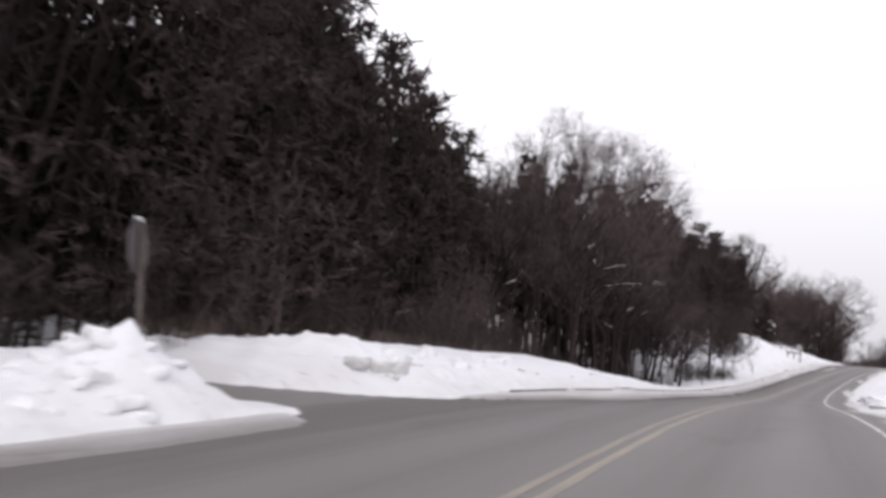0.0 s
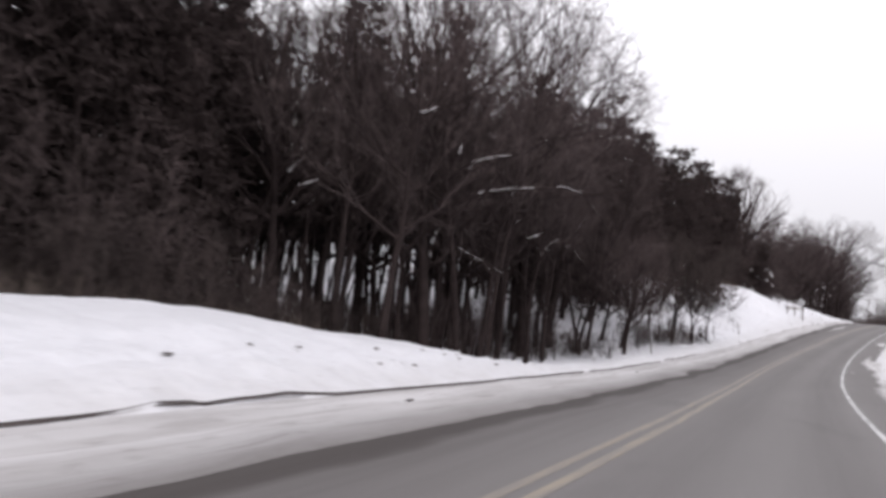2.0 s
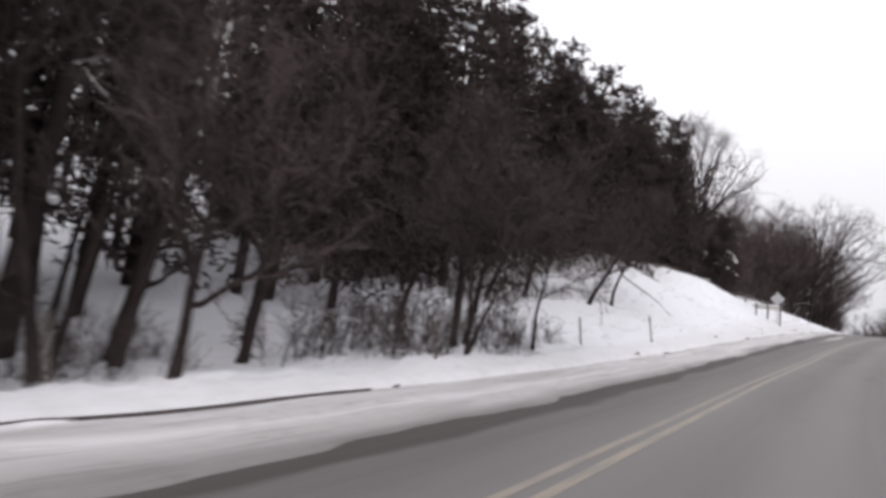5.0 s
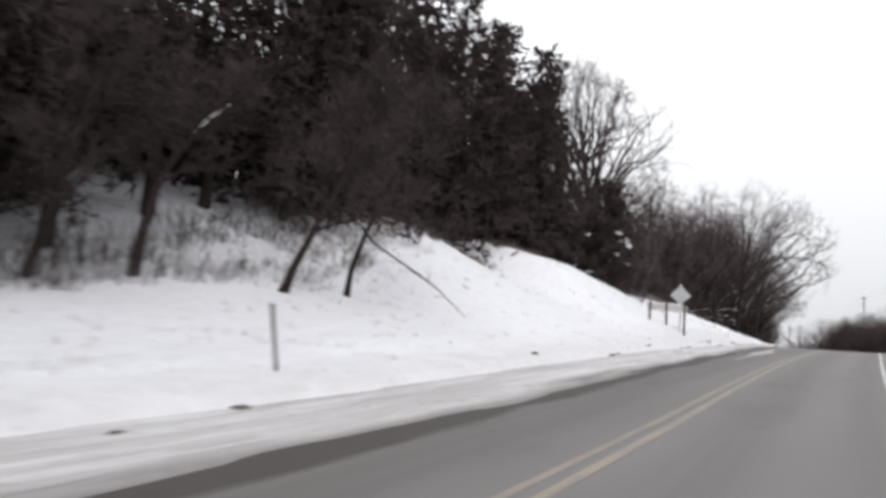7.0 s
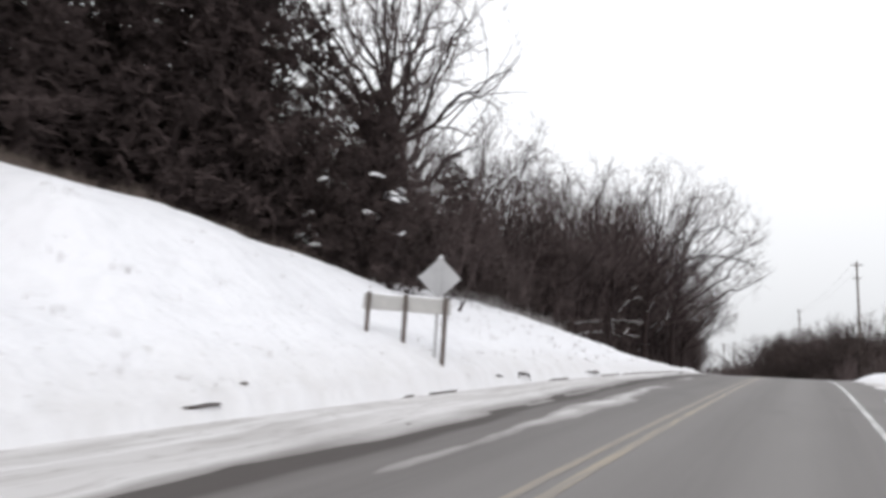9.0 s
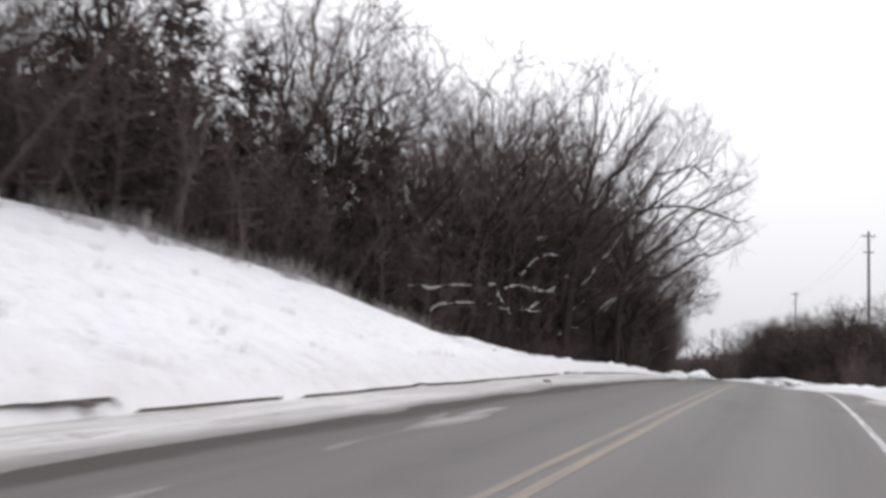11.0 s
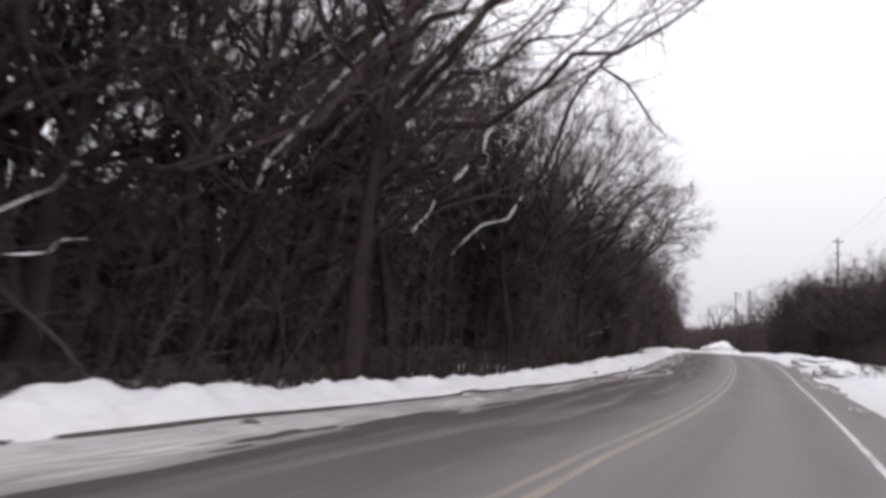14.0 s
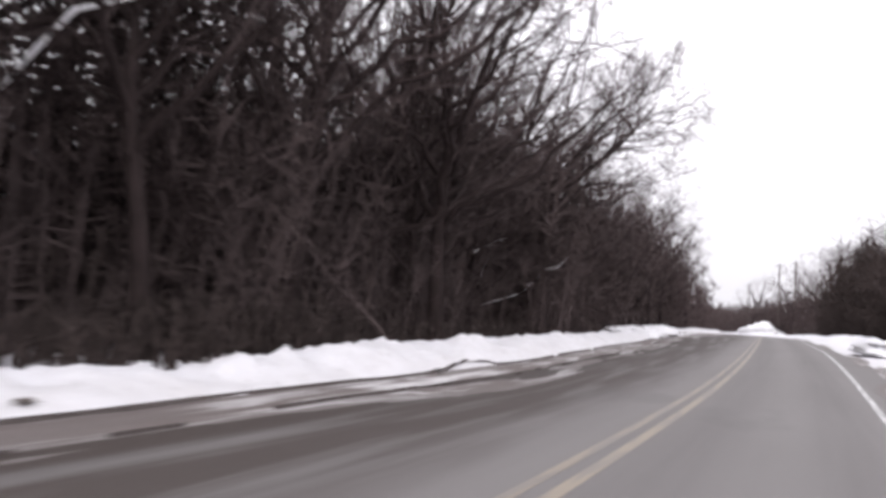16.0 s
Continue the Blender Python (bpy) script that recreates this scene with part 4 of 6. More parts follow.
for s, x, k in [(38, -28.5, 0), (41, -30.5, 2), (44.5, -31.5, 0), (40.5, -23.5, 1), (43.8, -28.3, 1), (36, -30.5, 2), (34, -28, 2), (33, -24.3, 0), (29.5, -24, 2), (37.8, -22.6, 3)]:
    pine_at(s, x, "tall dark evergreen in a dense stand", "dark evergreens", k, rng.uniform(1.12, 1.26))
for s, x in spread_out(22, (-4, 30), (-31, -20), 3.0):
    pine_at(s, x, "tall dark evergreen in a dense stand", "dark evergreens", None, rng.uniform(1.1, 1.35))
for s, x in spread_out(44, (-6, 46), (-17.5, -13.0), 1.1):
    thicket_at(s, x, int(rng.choice([0, 1, 1, 2])), "brown leafless brush at the foot of the evergreens", "brush under the evergreens")
far_wood((-20, 31), (-34, -19), 1500, 21, "dark wood behind the evergreens", BARK, 22, 0.06, 0.05, 0.15)
far_wood((-14, 47), (-30, -14), 1300, 3.8, "dark undergrowth below the evergreens", BRUSH, 14, 0.03, 0.05, 0.3)

far_wood((-6, 13), (-24, -15.5), 420, 3.2, "dark undergrowth below the evergreens", BRUSH, 16, 0.03, 0.05, 0.3)
far_wood((28, 42), (-46, -24), 700, 14, "dark wood behind the evergreens", BARK, 24, 0.035, 0.3, 0.15)

for s, x in spread_out(9, (0, 7.8), (-15.5, -12.2), 1.0):
    thicket_at(s, x, 1, "brown leafless brush at the foot of the evergreens", "brush under the evergreens", rng.uniform(0.9, 1.2))

# open stand of straight trunks beyond the bank's end, with the snowy slope behind it
for s, x in spread_out(12, (44, 62), (-20, -13), 2.4):
    bare_at(s, x, "leafless tree in an open stand", "mixed wood", int(rng.choice([1, 5, 6])), rng.uniform(0.85, 1.05))
for s, x in spread_out(5, (42, 60), (-32, -18), 3):
    bare_at(s, x, "tall leafless tree in an open stand", "mixed wood", int(rng.choice([0, 2, 6])), rng.uniform(1.1, 1.35))
for s, x in spread_out(17, (47, 84), (-31, -18.5), 3.2):
    pine_at(s, x, "tall bare-stemmed evergreen in an open stand", "mixed wood", int(rng.integers(4, 6)), rng.uniform(0.85, 1.05))
for s, x in spread_out(6, (56, 67), (-17, -13.5), 2.4):
    bare_at(s, x, "thin leafless tree near the ditch", "mixed wood", int(rng.choice([1, 5, 6])), rng.uniform(0.6, 0.95))
for s, x in spread_out(14, (47, 67), (-26, -14), 1.8):
    thicket_at(s, x, int(rng.choice([1, 1, 2])), "leafless saplings in an open stand", "saplings")
for s, x in spread_out(34, (43, 68), (-24, -11.8), 1.4):
    bare_at(s, x, "slender straight leafless tree in an open stand", "mixed wood", int(rng.integers(5, 7)), rng.uniform(0.8, 1.05))
far_wood((50, 66), (-19, -13.0), 170, 2.2, "low brown brush on the wood's floor", BRUSH, 12, 0.02, 0.05, 0.3)
for s, x in spread_out(8, (45, 66), (-28, -21), 2.6):
    pine_at(s, x, "dark evergreen deep in an open stand", "mixed wood", int(rng.choice([4, 5])), rng.uniform(0.9, 1.05))
far_wood((49, 68), (-31, -18.0), 340, 3.8, "low brown brush on the wood's floor", BRUSH, 12, 0.022, 0.05, 0.3)
for s, x in [(59, -18.5), (62.5, -20.5), (65.5, -19), (61, -24), (57, -22.5), (52, -21), (70, -19.5), (73.5, -21.5), (68, -23.5)]:
    pine_at(s, x, "tall dark evergreen among leafless trees", "mixed wood", int(rng.integers(4, 6)), rng.uniform(0.8, 0.92))
for s, x in spread_out(9, (62, 84), (-27, -17.5), 2.8):
    pine_at(s, x, "dark evergreen among leafless trees", "mixed wood", int(rng.choice([10, 12])), rng.uniform(0.75, 0.95))
far_wood((46, 64), (-48, -26), 280, 13, "dark wood up the hillside", BARK, 16, 0.05, 0.5, 0.15)
far_wood((44, 124), (-60, -36), 900, 14, "dark wood up the hillside", BARK, 16, 0.05, 0.25)

# hillside evergreens
for s, x in spread_out(13, (77, 101), (-22, -18.8), 2.2):
    pine_at(s, x, "dark evergreen on the snowy hillside", "hillside evergreens", int(rng.choice([10, 12])), rng.uniform(0.85, 1.05))
for s, x in spread_out(12, (100, 121), (-20, -17.2), 2.0):
    pine_at(s, x, "dark evergreen on the snowy hillside", "hillside evergreens", int(rng.choice([11, 13])), rng.uniform(0.88, 1.02))
for s, x, k, size in [(122, -18.4, 11, 0.85), (124.5, -20.5, 13, 1.0), (122.5, -22.5, 10, 0.9), (126, -23.5, 11, 0.95)]:
    pine_at(s, x, "dark evergreen on the snowy hillside", "hillside evergreens", k, size)
for s, x in spread_out(20, (80, 121), (-31, -20), 3.4):
    pine_at(s, x, "dark evergreen on the snowy hillside", "hillside evergreens", None, rng.uniform(0.9, 1.12))

far_wood((84, 124), (-34, -23), 700, 14, "dark wood up the hillside", BARK, 16, 0.06, 0.1, 0.2)

# thicket and trees beyond the sign
for s, x in spread_out(18, (128, 154), (-34, -17), 3.2):
    bare_at(s, x, "leafless tree on the hillside", "hillside trees", None, rng.uniform(0.6, 0.82))
for s, x in spread_out(9, (124, 152), (-30, -16.5), 3.0):
    pine_at(s, x, "dark evergreen among leafless trees", "hillside trees", None, rng.uniform(0.45, 0.7))
for s, x in spread_out(42, (125, 158), (-23, -15.6), 1.7):
    thicket_at(s, x, int(rng.choice([2, 3, 3, 4])), "leafless saplings in a dense thicket", "saplings")
for s, x in spread_out(30, (159, 226), (-19, -12.8), 2.4):
    bare_at(s, x, "leafless tree in a dense roadside wood", "roadside wood", None, rng.uniform(0.9, 1.2))
for s, x in spread_out(16, (152, 236), (-26, -14), 3.6):
    bare_at(s, x, "tall leafless tree in a dense roadside wood", "roadside wood", int(rng.choice([0, 2, 4])), rng.uniform(1.1, 1.35))
for s, x in spread_out(58, (158.5, 226), (-17, -12.4), 1.6):
    thicket_at(s, x, int(rng.choice([1, 2, 3, 3, 4])), "leafless saplings in a dense thicket", "saplings")
for s, x in spread_out(28, (198, 240), (-12.8, -10.3), 1.5):
    thicket_at(s, x, int(rng.choice([2, 3, 4])), "tall leafless saplings at the wood's edge", "saplings", rng.uniform(0.85, 1.2))
for s, x in spread_out(16, (222, 310), (-18, -9.5), 3.6):
    bare_at(s, x, "leafless tree in a dense roadside wood", "roadside wood", None, rng.uniform(0.7, 0.95))
far_wood((124, 146), (-24, -14.8), 520, 5.0, "dark undergrowth over the bank", BRUSH, 16, 0.028, 0.05, 0.3)
far_wood((140, 160), (-24, -15), 500, 4.2, "dark undergrowth over the bank", BRUSH, 14, 0.028, 0.05, 0.2)
far_wood((199, 236), (-19, -13), 600, 14, "thin leafless poles at the wood's edge", TWIG, 24, 0.03, 0.3, 0.2)
far_wood((158, 250), (-14, -9.6), 2300, 2.3, "low dark brush at the wood's foot", BRUSH, 12, 0.02, 0.05, 0.3)
far_wood((158, 250), (-11.8, -9.9), 900, 1.1, "low dark brush at the wood's foot", BRUSH, 12, 0.022, 0.05, 0.3)
far_wood((122, 156), (-45, -21), 1200, 13, "deep leafless wood", TWIG, 16, 0.05)
far_wood((152, 182), (-25, -14.5), 380, 10, "deep leafless wood", TWIG, 18, 0.04, 0.08, 0.25)
far_wood((188, 206), (-24, -14.5), 330, 12, "deep leafless wood", TWIG, 20, 0.035, 0.1, 0.2)
far_wood((197, 220), (-25, -13), 420, 11, "deep leafless wood", TWIG, 20, 0.04, 0.08, 0.2)
far_wood((158, 250), (-26, -13.5), 1700, 4.6, "dark undergrowth in the roadside wood", BRUSH, 14, 0.028, 0.05, 0.2)
far_wood((214, 270), (-26, -9.6), 1400, 14.5, "deep leafless wood along the road", TWIG, 18, 0.05)
far_wood((268, 420), (-26, -8.8), 1400, 15, "deep leafless wood along the road", TWIG, 14, 0.07)

for s, x in spread_out(13, (150, 178), (-26, -15.5), 2.8):
    bare_at(s, x, "tall leafless tree in a dense roadside wood", "roadside wood", int(rng.choice([0, 2, 4])), (0.9 if s < 165 else 1.05) * rng.uniform(1.0, 1.2))
for s, x in spread_out(5, (200, 220), (-13, -10.4), 2.4):
    bare_at(s, x, "leafless tree with a fine twiggy crown", "roadside wood", int(rng.choice([0, 4])), rng.uniform(0.95, 1.1))

far_wood((151, 173), (-28, -17), 420, 11, "deep leafless wood", TWIG, 20, 0.035, 0.1, 0.25)
for s, x, k in [(180, -16.8, 2), (181, -21.5, 0), (185.5, -18.5, 2), (189, -20.5, 4), (193, -19, 2), (175, -23, 2), (187, -25, 0), (195.2, -19.5, 0), (202, -19.5, 2), (209, -18.5, 0)]:
    bare_at(s, x, "tall leafless tree in a dense roadside wood", "roadside wood", k, rng.uniform(1.25, 1.4))
far_wood((168, 200), (-27, -17), 450, 11, "deep leafless wood", TWIG, 20, 0.035, 0.1, 0.2)
far_wood((160, 203), (-24, -14.5), 270, 14, "deep leafless wood", TWIG, 26, 0.028, 0.2, 0.25)
for s, x, k, size in [(196.8, -16.8, 12, 1.0), (191, -18.6, 10, 0.98), (187.5, -17.4, 12, 0.9), (198.2, -14.7, 12, 0.95), (211.5, -15.2, 10, 0.85)]:
    pine_at(s, x, "dark ragged evergreen in the roadside wood", "roadside wood", k, size)
for s, x in [(146, -19), (149.5, -18), (152.5, -20), (148, -22.5)]:
    bare_at(s, x, "leafless tree on the hillside", "hillside trees", 4, rng.uniform(0.95, 1.1))
pine_at(149, -15.2, "dark bushy evergreen at the top of the bank", "hillside trees", 13, 0.66)
for s, x, size in [(221.5, -11.5, 0.72), (227, -10.4, 0.72), (231.5, -9.6, 0.78), (241, -9.3, 0.78), (248, -9.4, 0.8), (237, -11.5, 0.95), (245.5, -11.5, 1.0), (254, -11, 1.0), (260, -10.5, 0.95)]:
    bare_at(s, x, "bushy leafless tree at the road's edge", "roadside wood", 4, size)

# right of the road
for s, x in spread_out(34, (212, 300), (10.5, 20), 2.6):
    bare_at(s, x, "leafless tree in a dense wood beside the road", "far roadside trees", int(rng.choice([0, 2, 4])), rng.uniform(0.68, 0.8) * (1 if s < 260 else 1.15))
far_wood((208, 262), (9.5, 24), 1700, 12, "dark leafless wood beside the road", BRUSH, 20, 0.05, 0.05, 0.3)
far_wood((258, 312), (6.8, 24), 1900, 14.5, "dark leafless wood beside the road", BRUSH, 20, 0.05, 0.05, 0.25)
for s, x in spread_out(16, (300, 372), (9, 24), 4):
    bare_at(s, x, "leafless tree beside the far bend of the road", "far roadside trees", int(rng.choice([0, 2, 4])), rng.uniform(0.9, 1.1))
far_wood((312, 480), (8.5, 30), 1800, 13, "dark leafless wood beside the road", TWIG, 15, 0.08, 0.05, 0.25)
far_wood((385, 520), (6, 80), 900, 13, "dark leafless wood behind the bend", TWIG, 14, 0.10, 0.05, 0.2)
far_wood((480, 900), (-120, 120), 900, 13, "distant leafless woods", TWIG, 12, 0.14, 0.05, 0.2)


# ---- single trees that stand out ----
def single(name, key, s, d, label, bark=None, size=1.0, turn=0.0, lean=0.0, lean_to=0.0, **kw):
    return plant(name, bare_meshes(key, bark, True, **kw), s, d, label, "tree", "", size, turn, lean, lean_to)


def limb(tree, pts, radius, snowy=True, shoots=16, reach=1.4, deep=0.92):
    """A long limb under its tree, with a line of snow on it; pts are road places."""
    co = np.array([place(*p) for p in pts])
    r = np.random.default_rng(int(abs(co[0][0]) * 10))
    k = np.linspace(0, len(co) - 1, 9)
    fine = np.stack([np.interp(k, np.arange(len(co)), co[:, i]) for i in range(3)], 1) + np.pad(r.normal(0, min(0.09, 0.013 * np.linalg.norm(co[-1] - co[0])), (7, 3)), ((1, 1), (0, 0)))
    wood, cap = Cloud(), Cloud()
    rad = radius * np.linspace(1, 0.4, 9)
    wood.tube(fine, rad, 6)
    for _ in range(shoots):
        i = r.integers(2, 9)
        w = unit(unit(fine[i] - fine[i - 1]) + r.normal(0, 0.5, 3) + np.array([0, 0, 0.2]))
        ln = r.uniform(0.35, 1.0) * reach
        sh = bent(fine[i], w, ln, 3, 0.2, 0.03, r)
        wood.tube(sh, np.array([0.022, 0.016, 0.011, 0.005]) * (0.6 + 0.4 * reach / 1.4), 3)
        m = int(7 * ln)
        u = r.uniform(0.2, 3, (m, 1))
        j = np.clip(u.astype(int), 0, 2)[:, 0]
        a = sh[j] + (sh[j + 1] - sh[j]) * (u - j[:, None])
        dirs = unit(unit(sh[3] - sh[0]) + r.normal(0, 0.6, (m, 3)))
        wood.blades(a, a + dirs * r.uniform(0.25, 0.7, (m, 1)), 0.010, 0.005, unit(np.cross(dirs, r.normal(0, 1, (m, 3)))))
    # wet snow sticks to the upper side that faces the road
    blown = 0.6 * np.array([0, 0, 1.0]) + 0.75 * unit(place(pts[0][0] - 1, pts[0][1] + 0.8) - place(pts[0][0], pts[0][1]))
    a = int(r.integers(0, 2))
    while a < 7:
        b = min(a + int(r.integers(1, 4)), 8)
        f = np.linspace(0, 1, 3 * (b - a) + 1)
        seg, thick = (np.stack([np.interp(a + f * (b - a), np.arange(9), v) for v in arr.T], 1) for arr in (fine, rad[:, None]))
        thick = thick[:, 0] * 0.75 * deep * r.uniform(0.55, 1.1, len(f)) * np.minimum(1, 0.25 + 3 * np.minimum(f, 1 - f))
        cap.tube(seg + blown * rad[a] * 0.75 * deep, thick, 5)
        a = b + int(r.random() < 0.35)
    inv = tree.matrix_basis.inverted()
    ob = part("limb", wood.mesh("limb", BARK, True), tree)
    ob.matrix_basis = inv
    if snowy:
        tagged(part("snow", cap.mesh("snow", CLEAN_SNOW, True), ob, "white snow lying along the limb"), kind="stuff")
    return ob


t1 = single("bare_tree", 20, 49.4, -14.3, "large dark leafless tree with snow on its long limbs", height=19.5, radius=0.30, spread=0.36, limbs=16, first=0.5, low=0.4, twigs=9, shift=(2.0, -1.2))
limb(t1, [(49.5, -14.5, 3.7), (49.5, -14.45, 4.3), (49.5, -14.35, 4.8), (49.6, -14.2, 5.15)], 0.07, True, 6, 0.8, 0.85)
limb(t1, [(49.4, -14.2, 5.8), (49.7, -12.8, 6.6), (50.4, -11.5, 6.95), (51.2, -10.0, 7.15), (51.7, -9.15, 7.1), (52.15, -8.3, 7.25), (52.6, -7.4, 7.35)], 0.085, True, 16, 1.4, 0.75)
limb(t1, [(49.4, -14.2, 7.0), (48.9, -13.1, 7.6), (49.4, -12.1, 8.0), (50.0, -10.85, 8.4), (50.6, -9.6, 9.05), (50.8, -9.2, 9.6), (51.1, -8.6, 9.8)], 0.085, deep=0.75)
limb(t1, [(48.4, -12.6, 4.3), (48.8, -12.0, 3.95), (49.2, -11.3, 3.6), (49.6, -10.6, 3.25)], 0.04, True, 5, 0.6, 0.75)
limb(t1, [(49.2, -14.3, 7.8), (46.5, -13.8, 8.2), (44.7, -12.5, 8.7), (45.1, -11.8, 9.05), (45.3, -11.2, 9.25)], 0.07, deep=0.75)
single("bare_tree", 21, 55.5, -17.2, "tall leafless tree rising over dark evergreens", height=22, radius=0.3, spread=0.30, limbs=17, first=0.45, low=0.8, twigs=10)
single("bare_tree", 22, 61, -14.8, "tall leafless tree rising over dark evergreens", height=22, radius=0.3, spread=0.30, limbs=17, first=0.45, low=0.8, twigs=10)
single("bare_tree", 23, 44.6, -18.5, "tall leafless tree beside dark evergreens", height=15, radius=0.28, spread=0.30, limbs=17, first=0.45, low=0.8, twigs=10)
single("bare_tree", 22, 66, -15.5, "tall leafless tree rising over dark evergreens", size=0.95, turn=120, height=20.5, radius=0.3, spread=0.30, limbs=17, first=0.45, low=0.8, twigs=10)
# the wide oak behind the sign
single("oak", 30, 132.7, -18.9, "wide leafless oak with many upright limbs", height=18.5, radius=0.46, spread=0.45, limbs=24, first=0.24, low=0.9, twigs=12)
single("oak", 31, 139.5, -21.0, "leafless oak with upright limbs", height=12, radius=0.28, spread=0.36, limbs=15, first=0.25, low=0.8)
# roadside trees whose limbs reach over the road
def rounded(tree, pts, radius, centre, wide, tall, seed, arms=9):
    """A crooked limb that carries a rounded crown of its own; pts and centre are road places."""
    r = np.random.default_rng(seed)
    co = np.array([place(*p) for p in pts])
    mid = place(*centre)
    k = np.linspace(0, len(co) - 1, 10)
    stem = np.stack([np.interp(k, np.arange(len(co)), co[:, i]) for i in range(3)], 1)
    stem[1:-1] += r.normal(0, 0.07, (8, 3))
    wood, twig = Cloud(), Cloud()
    rad = radius * np.linspace(1, 0.3, 10)
    wood.tube(stem, rad, 6)

    def rim(az, el, f):
        return mid + np.array([wide * math.cos(el) * math.cos(az), wide * math.cos(el) * math.sin(az), tall * math.sin(el)]) * f

    for n in range(arms):
        p = stem[4 + n % 5]
        az, el = n * 2.4 + r.normal(0, 0.3), -0.7 + 2.0 * (n + r.random()) / arms
        q = rim(az, el, r.uniform(0.8, 1.0))
        far = np.linalg.norm(q - p)
        arm = curve(p, p + 0.5 * far * unit(unit(q - p) + np.array([0, 0, 0.5])), q, 7)
        arm[1:-1] += r.normal(0, 0.03 * far, (5, 3))
        lr = radius * 0.45 * np.linspace(1, 0.2, 7)
        wood.tube(arm, lr, 4)
        fill_crown(twig, arm, lr, rim, az, el, 7, 13, 0.9, r)
    ob = part("limb", wood.mesh("limb", BARK, True), tree)
    ob.matrix_basis = tree.matrix_basis.inverted()
    tagged(part("twig", twig.mesh("twig", TWIG), ob), kind="stuff")
    return ob


ta = single("bare_tree", 32, 177.0, -10.4, "spreading leafless tree reaching over the road", height=19.8, radius=0.30, spread=0.33, limbs=17, first=0.36, low=0.35, twigs=9, shift=(2.0, -1.3))
limb(ta, [(176.0, -10.0, 8.6), (175.8, -9.6, 11.4), (176.4, -7.6, 12.2), (177.6, -5.2, 12.3), (178.8, -3.4, 12.0), (179.2, -2.5, 11.6)], 0.11, False, 20, 1.6)
limb(ta, [(176.0, -10.0, 9.0), (175.9, -9.4, 12.4), (176.4, -8.2, 14.4), (177.8, -5.6, 15.6), (178.4, -4.4, 14.6)], 0.11, False, 20, 1.6)
tb = single("bare_tree", 33, 195.5, -12.0, "leafless tree with a hooked limb over the road", height=17.5, radius=0.24, spread=0.30, limbs=18, first=0.3, low=0.5, twigs=9, shift=(1.2, -0.8))
limb(tb, [(195.5, -11.0, 9.6), (195.6, -9.6, 13.4), (195.6, -8.2, 15.4), (196.0, -6.8, 14.4), (196.4, -5.6, 12.6)], 0.12, False, 24, 1.8)
th = single("bare_tree", 34, 166.5, -11.9, "tall leafless tree at the road's edge", height=19.5, radius=0.34, spread=0.30, limbs=10, first=0.42, low=0.5, twigs=4)
tc = single("bare_tree", 36, 213.2, -12.6, "crooked leafless tree whose limb carries a rounded crown over the bank", height=9.5, radius=0.2, spread=0.3, limbs=10, first=0.25, low=0.4, twigs=7)
rounded(tc, [(213.5, -12.6, 2.0), (214.6, -12.3, 3.8), (216.4, -10.8, 5.2), (216.9, -9.5, 7.0), (217.5, -7.8, 8.7), (218.1, -6.0, 11.0)], 0.15, (218.1, -6.2, 10.3), 3.4, 3.6, 303, 15)
limb(tc, [(213.7, -12.5, 2.3), (214.6, -12.3, 3.8), (216.4, -10.8, 5.2), (216.9, -9.5, 7.0), (217.5, -7.8, 8.7)], 0.13, True, 5, 0.8, 0.75)
limb(tc, [(213.3, -12.4, 1.2), (214.3, -10.7, 1.9), (214.6, -10.0, 2.7), (215.0, -8.8, 3.7)], 0.06)
limb(tc, [(213.0, -12.6, 3.5), (213.3, -12.2, 3.8), (213.8, -10.9, 4.5)], 0.06)
single("bare_tree", 37, 206.5, -10.8, "tall leafless tree with a fine rounded crown", height=16.2, radius=0.3, spread=0.31, limbs=17, first=0.3, low=0.4, twigs=9, shift=(1.9, -1.2))
single("bare_tree", 37, 200.5, -12.4, "tall leafless tree with a fine rounded crown", size=1.08, turn=70, height=16.2, radius=0.3, spread=0.31, limbs=17, first=0.3, low=0.4, twigs=9, shift=(1.9, -1.2))
single("bare_tree", 42, 224.0, -12.2, "bushy leafless tree at the wood's edge", turn=50, height=9.5, radius=0.18, spread=0.32, limbs=12, first=0.2, low=0.3, twigs=8)
single("bare_tree", 42, 231.0, -12.0, "bushy leafless tree at the road's edge", size=0.9, turn=170, height=9.5, radius=0.18, spread=0.32, limbs=12, first=0.2, low=0.3, twigs=8)
single("bare_tree", 41, 236, -10.2, "leafless tree with fine twigs over the bank", size=0.9, turn=140, height=10, radius=0.2, spread=0.34, limbs=13, first=0.2, low=0.3, twigs=7)
ti = single("bare_tree", 40, 156.2, -12.8, "thin leafless tree with snowy broken limbs", size=0.55, turn=30, height=18, radius=0.26, spread=0.34, limbs=12, first=0.4, low=0.5)
limb(ti, [(156.0, -12.9, 3.9), (156.3, -12.4, 2.9), (156.7, -12.0, 2.2), (157.3, -12.0, 1.3)], 0.05)
tj = single("bare_tree", 34, 160.0, -13.4, "leafless tree with short snowy limbs", size=0.8, turn=110, height=19.5, radius=0.34, spread=0.30, limbs=10, first=0.42, low=0.5, twigs=4)
limb(tj, [(160.4, -13.3, 4.0), (160.7, -12.7, 5.0), (160.8, -12.3, 5.6), (161.1, -11.6, 5.95), (161.6, -10.7, 5.95)], 0.055)
limb(tj, [(159.6, -13.0, 5.4), (158.9, -11.9, 6.2), (159.1, -11.2, 6.6), (159.3, -10.6, 7.0)], 0.05)
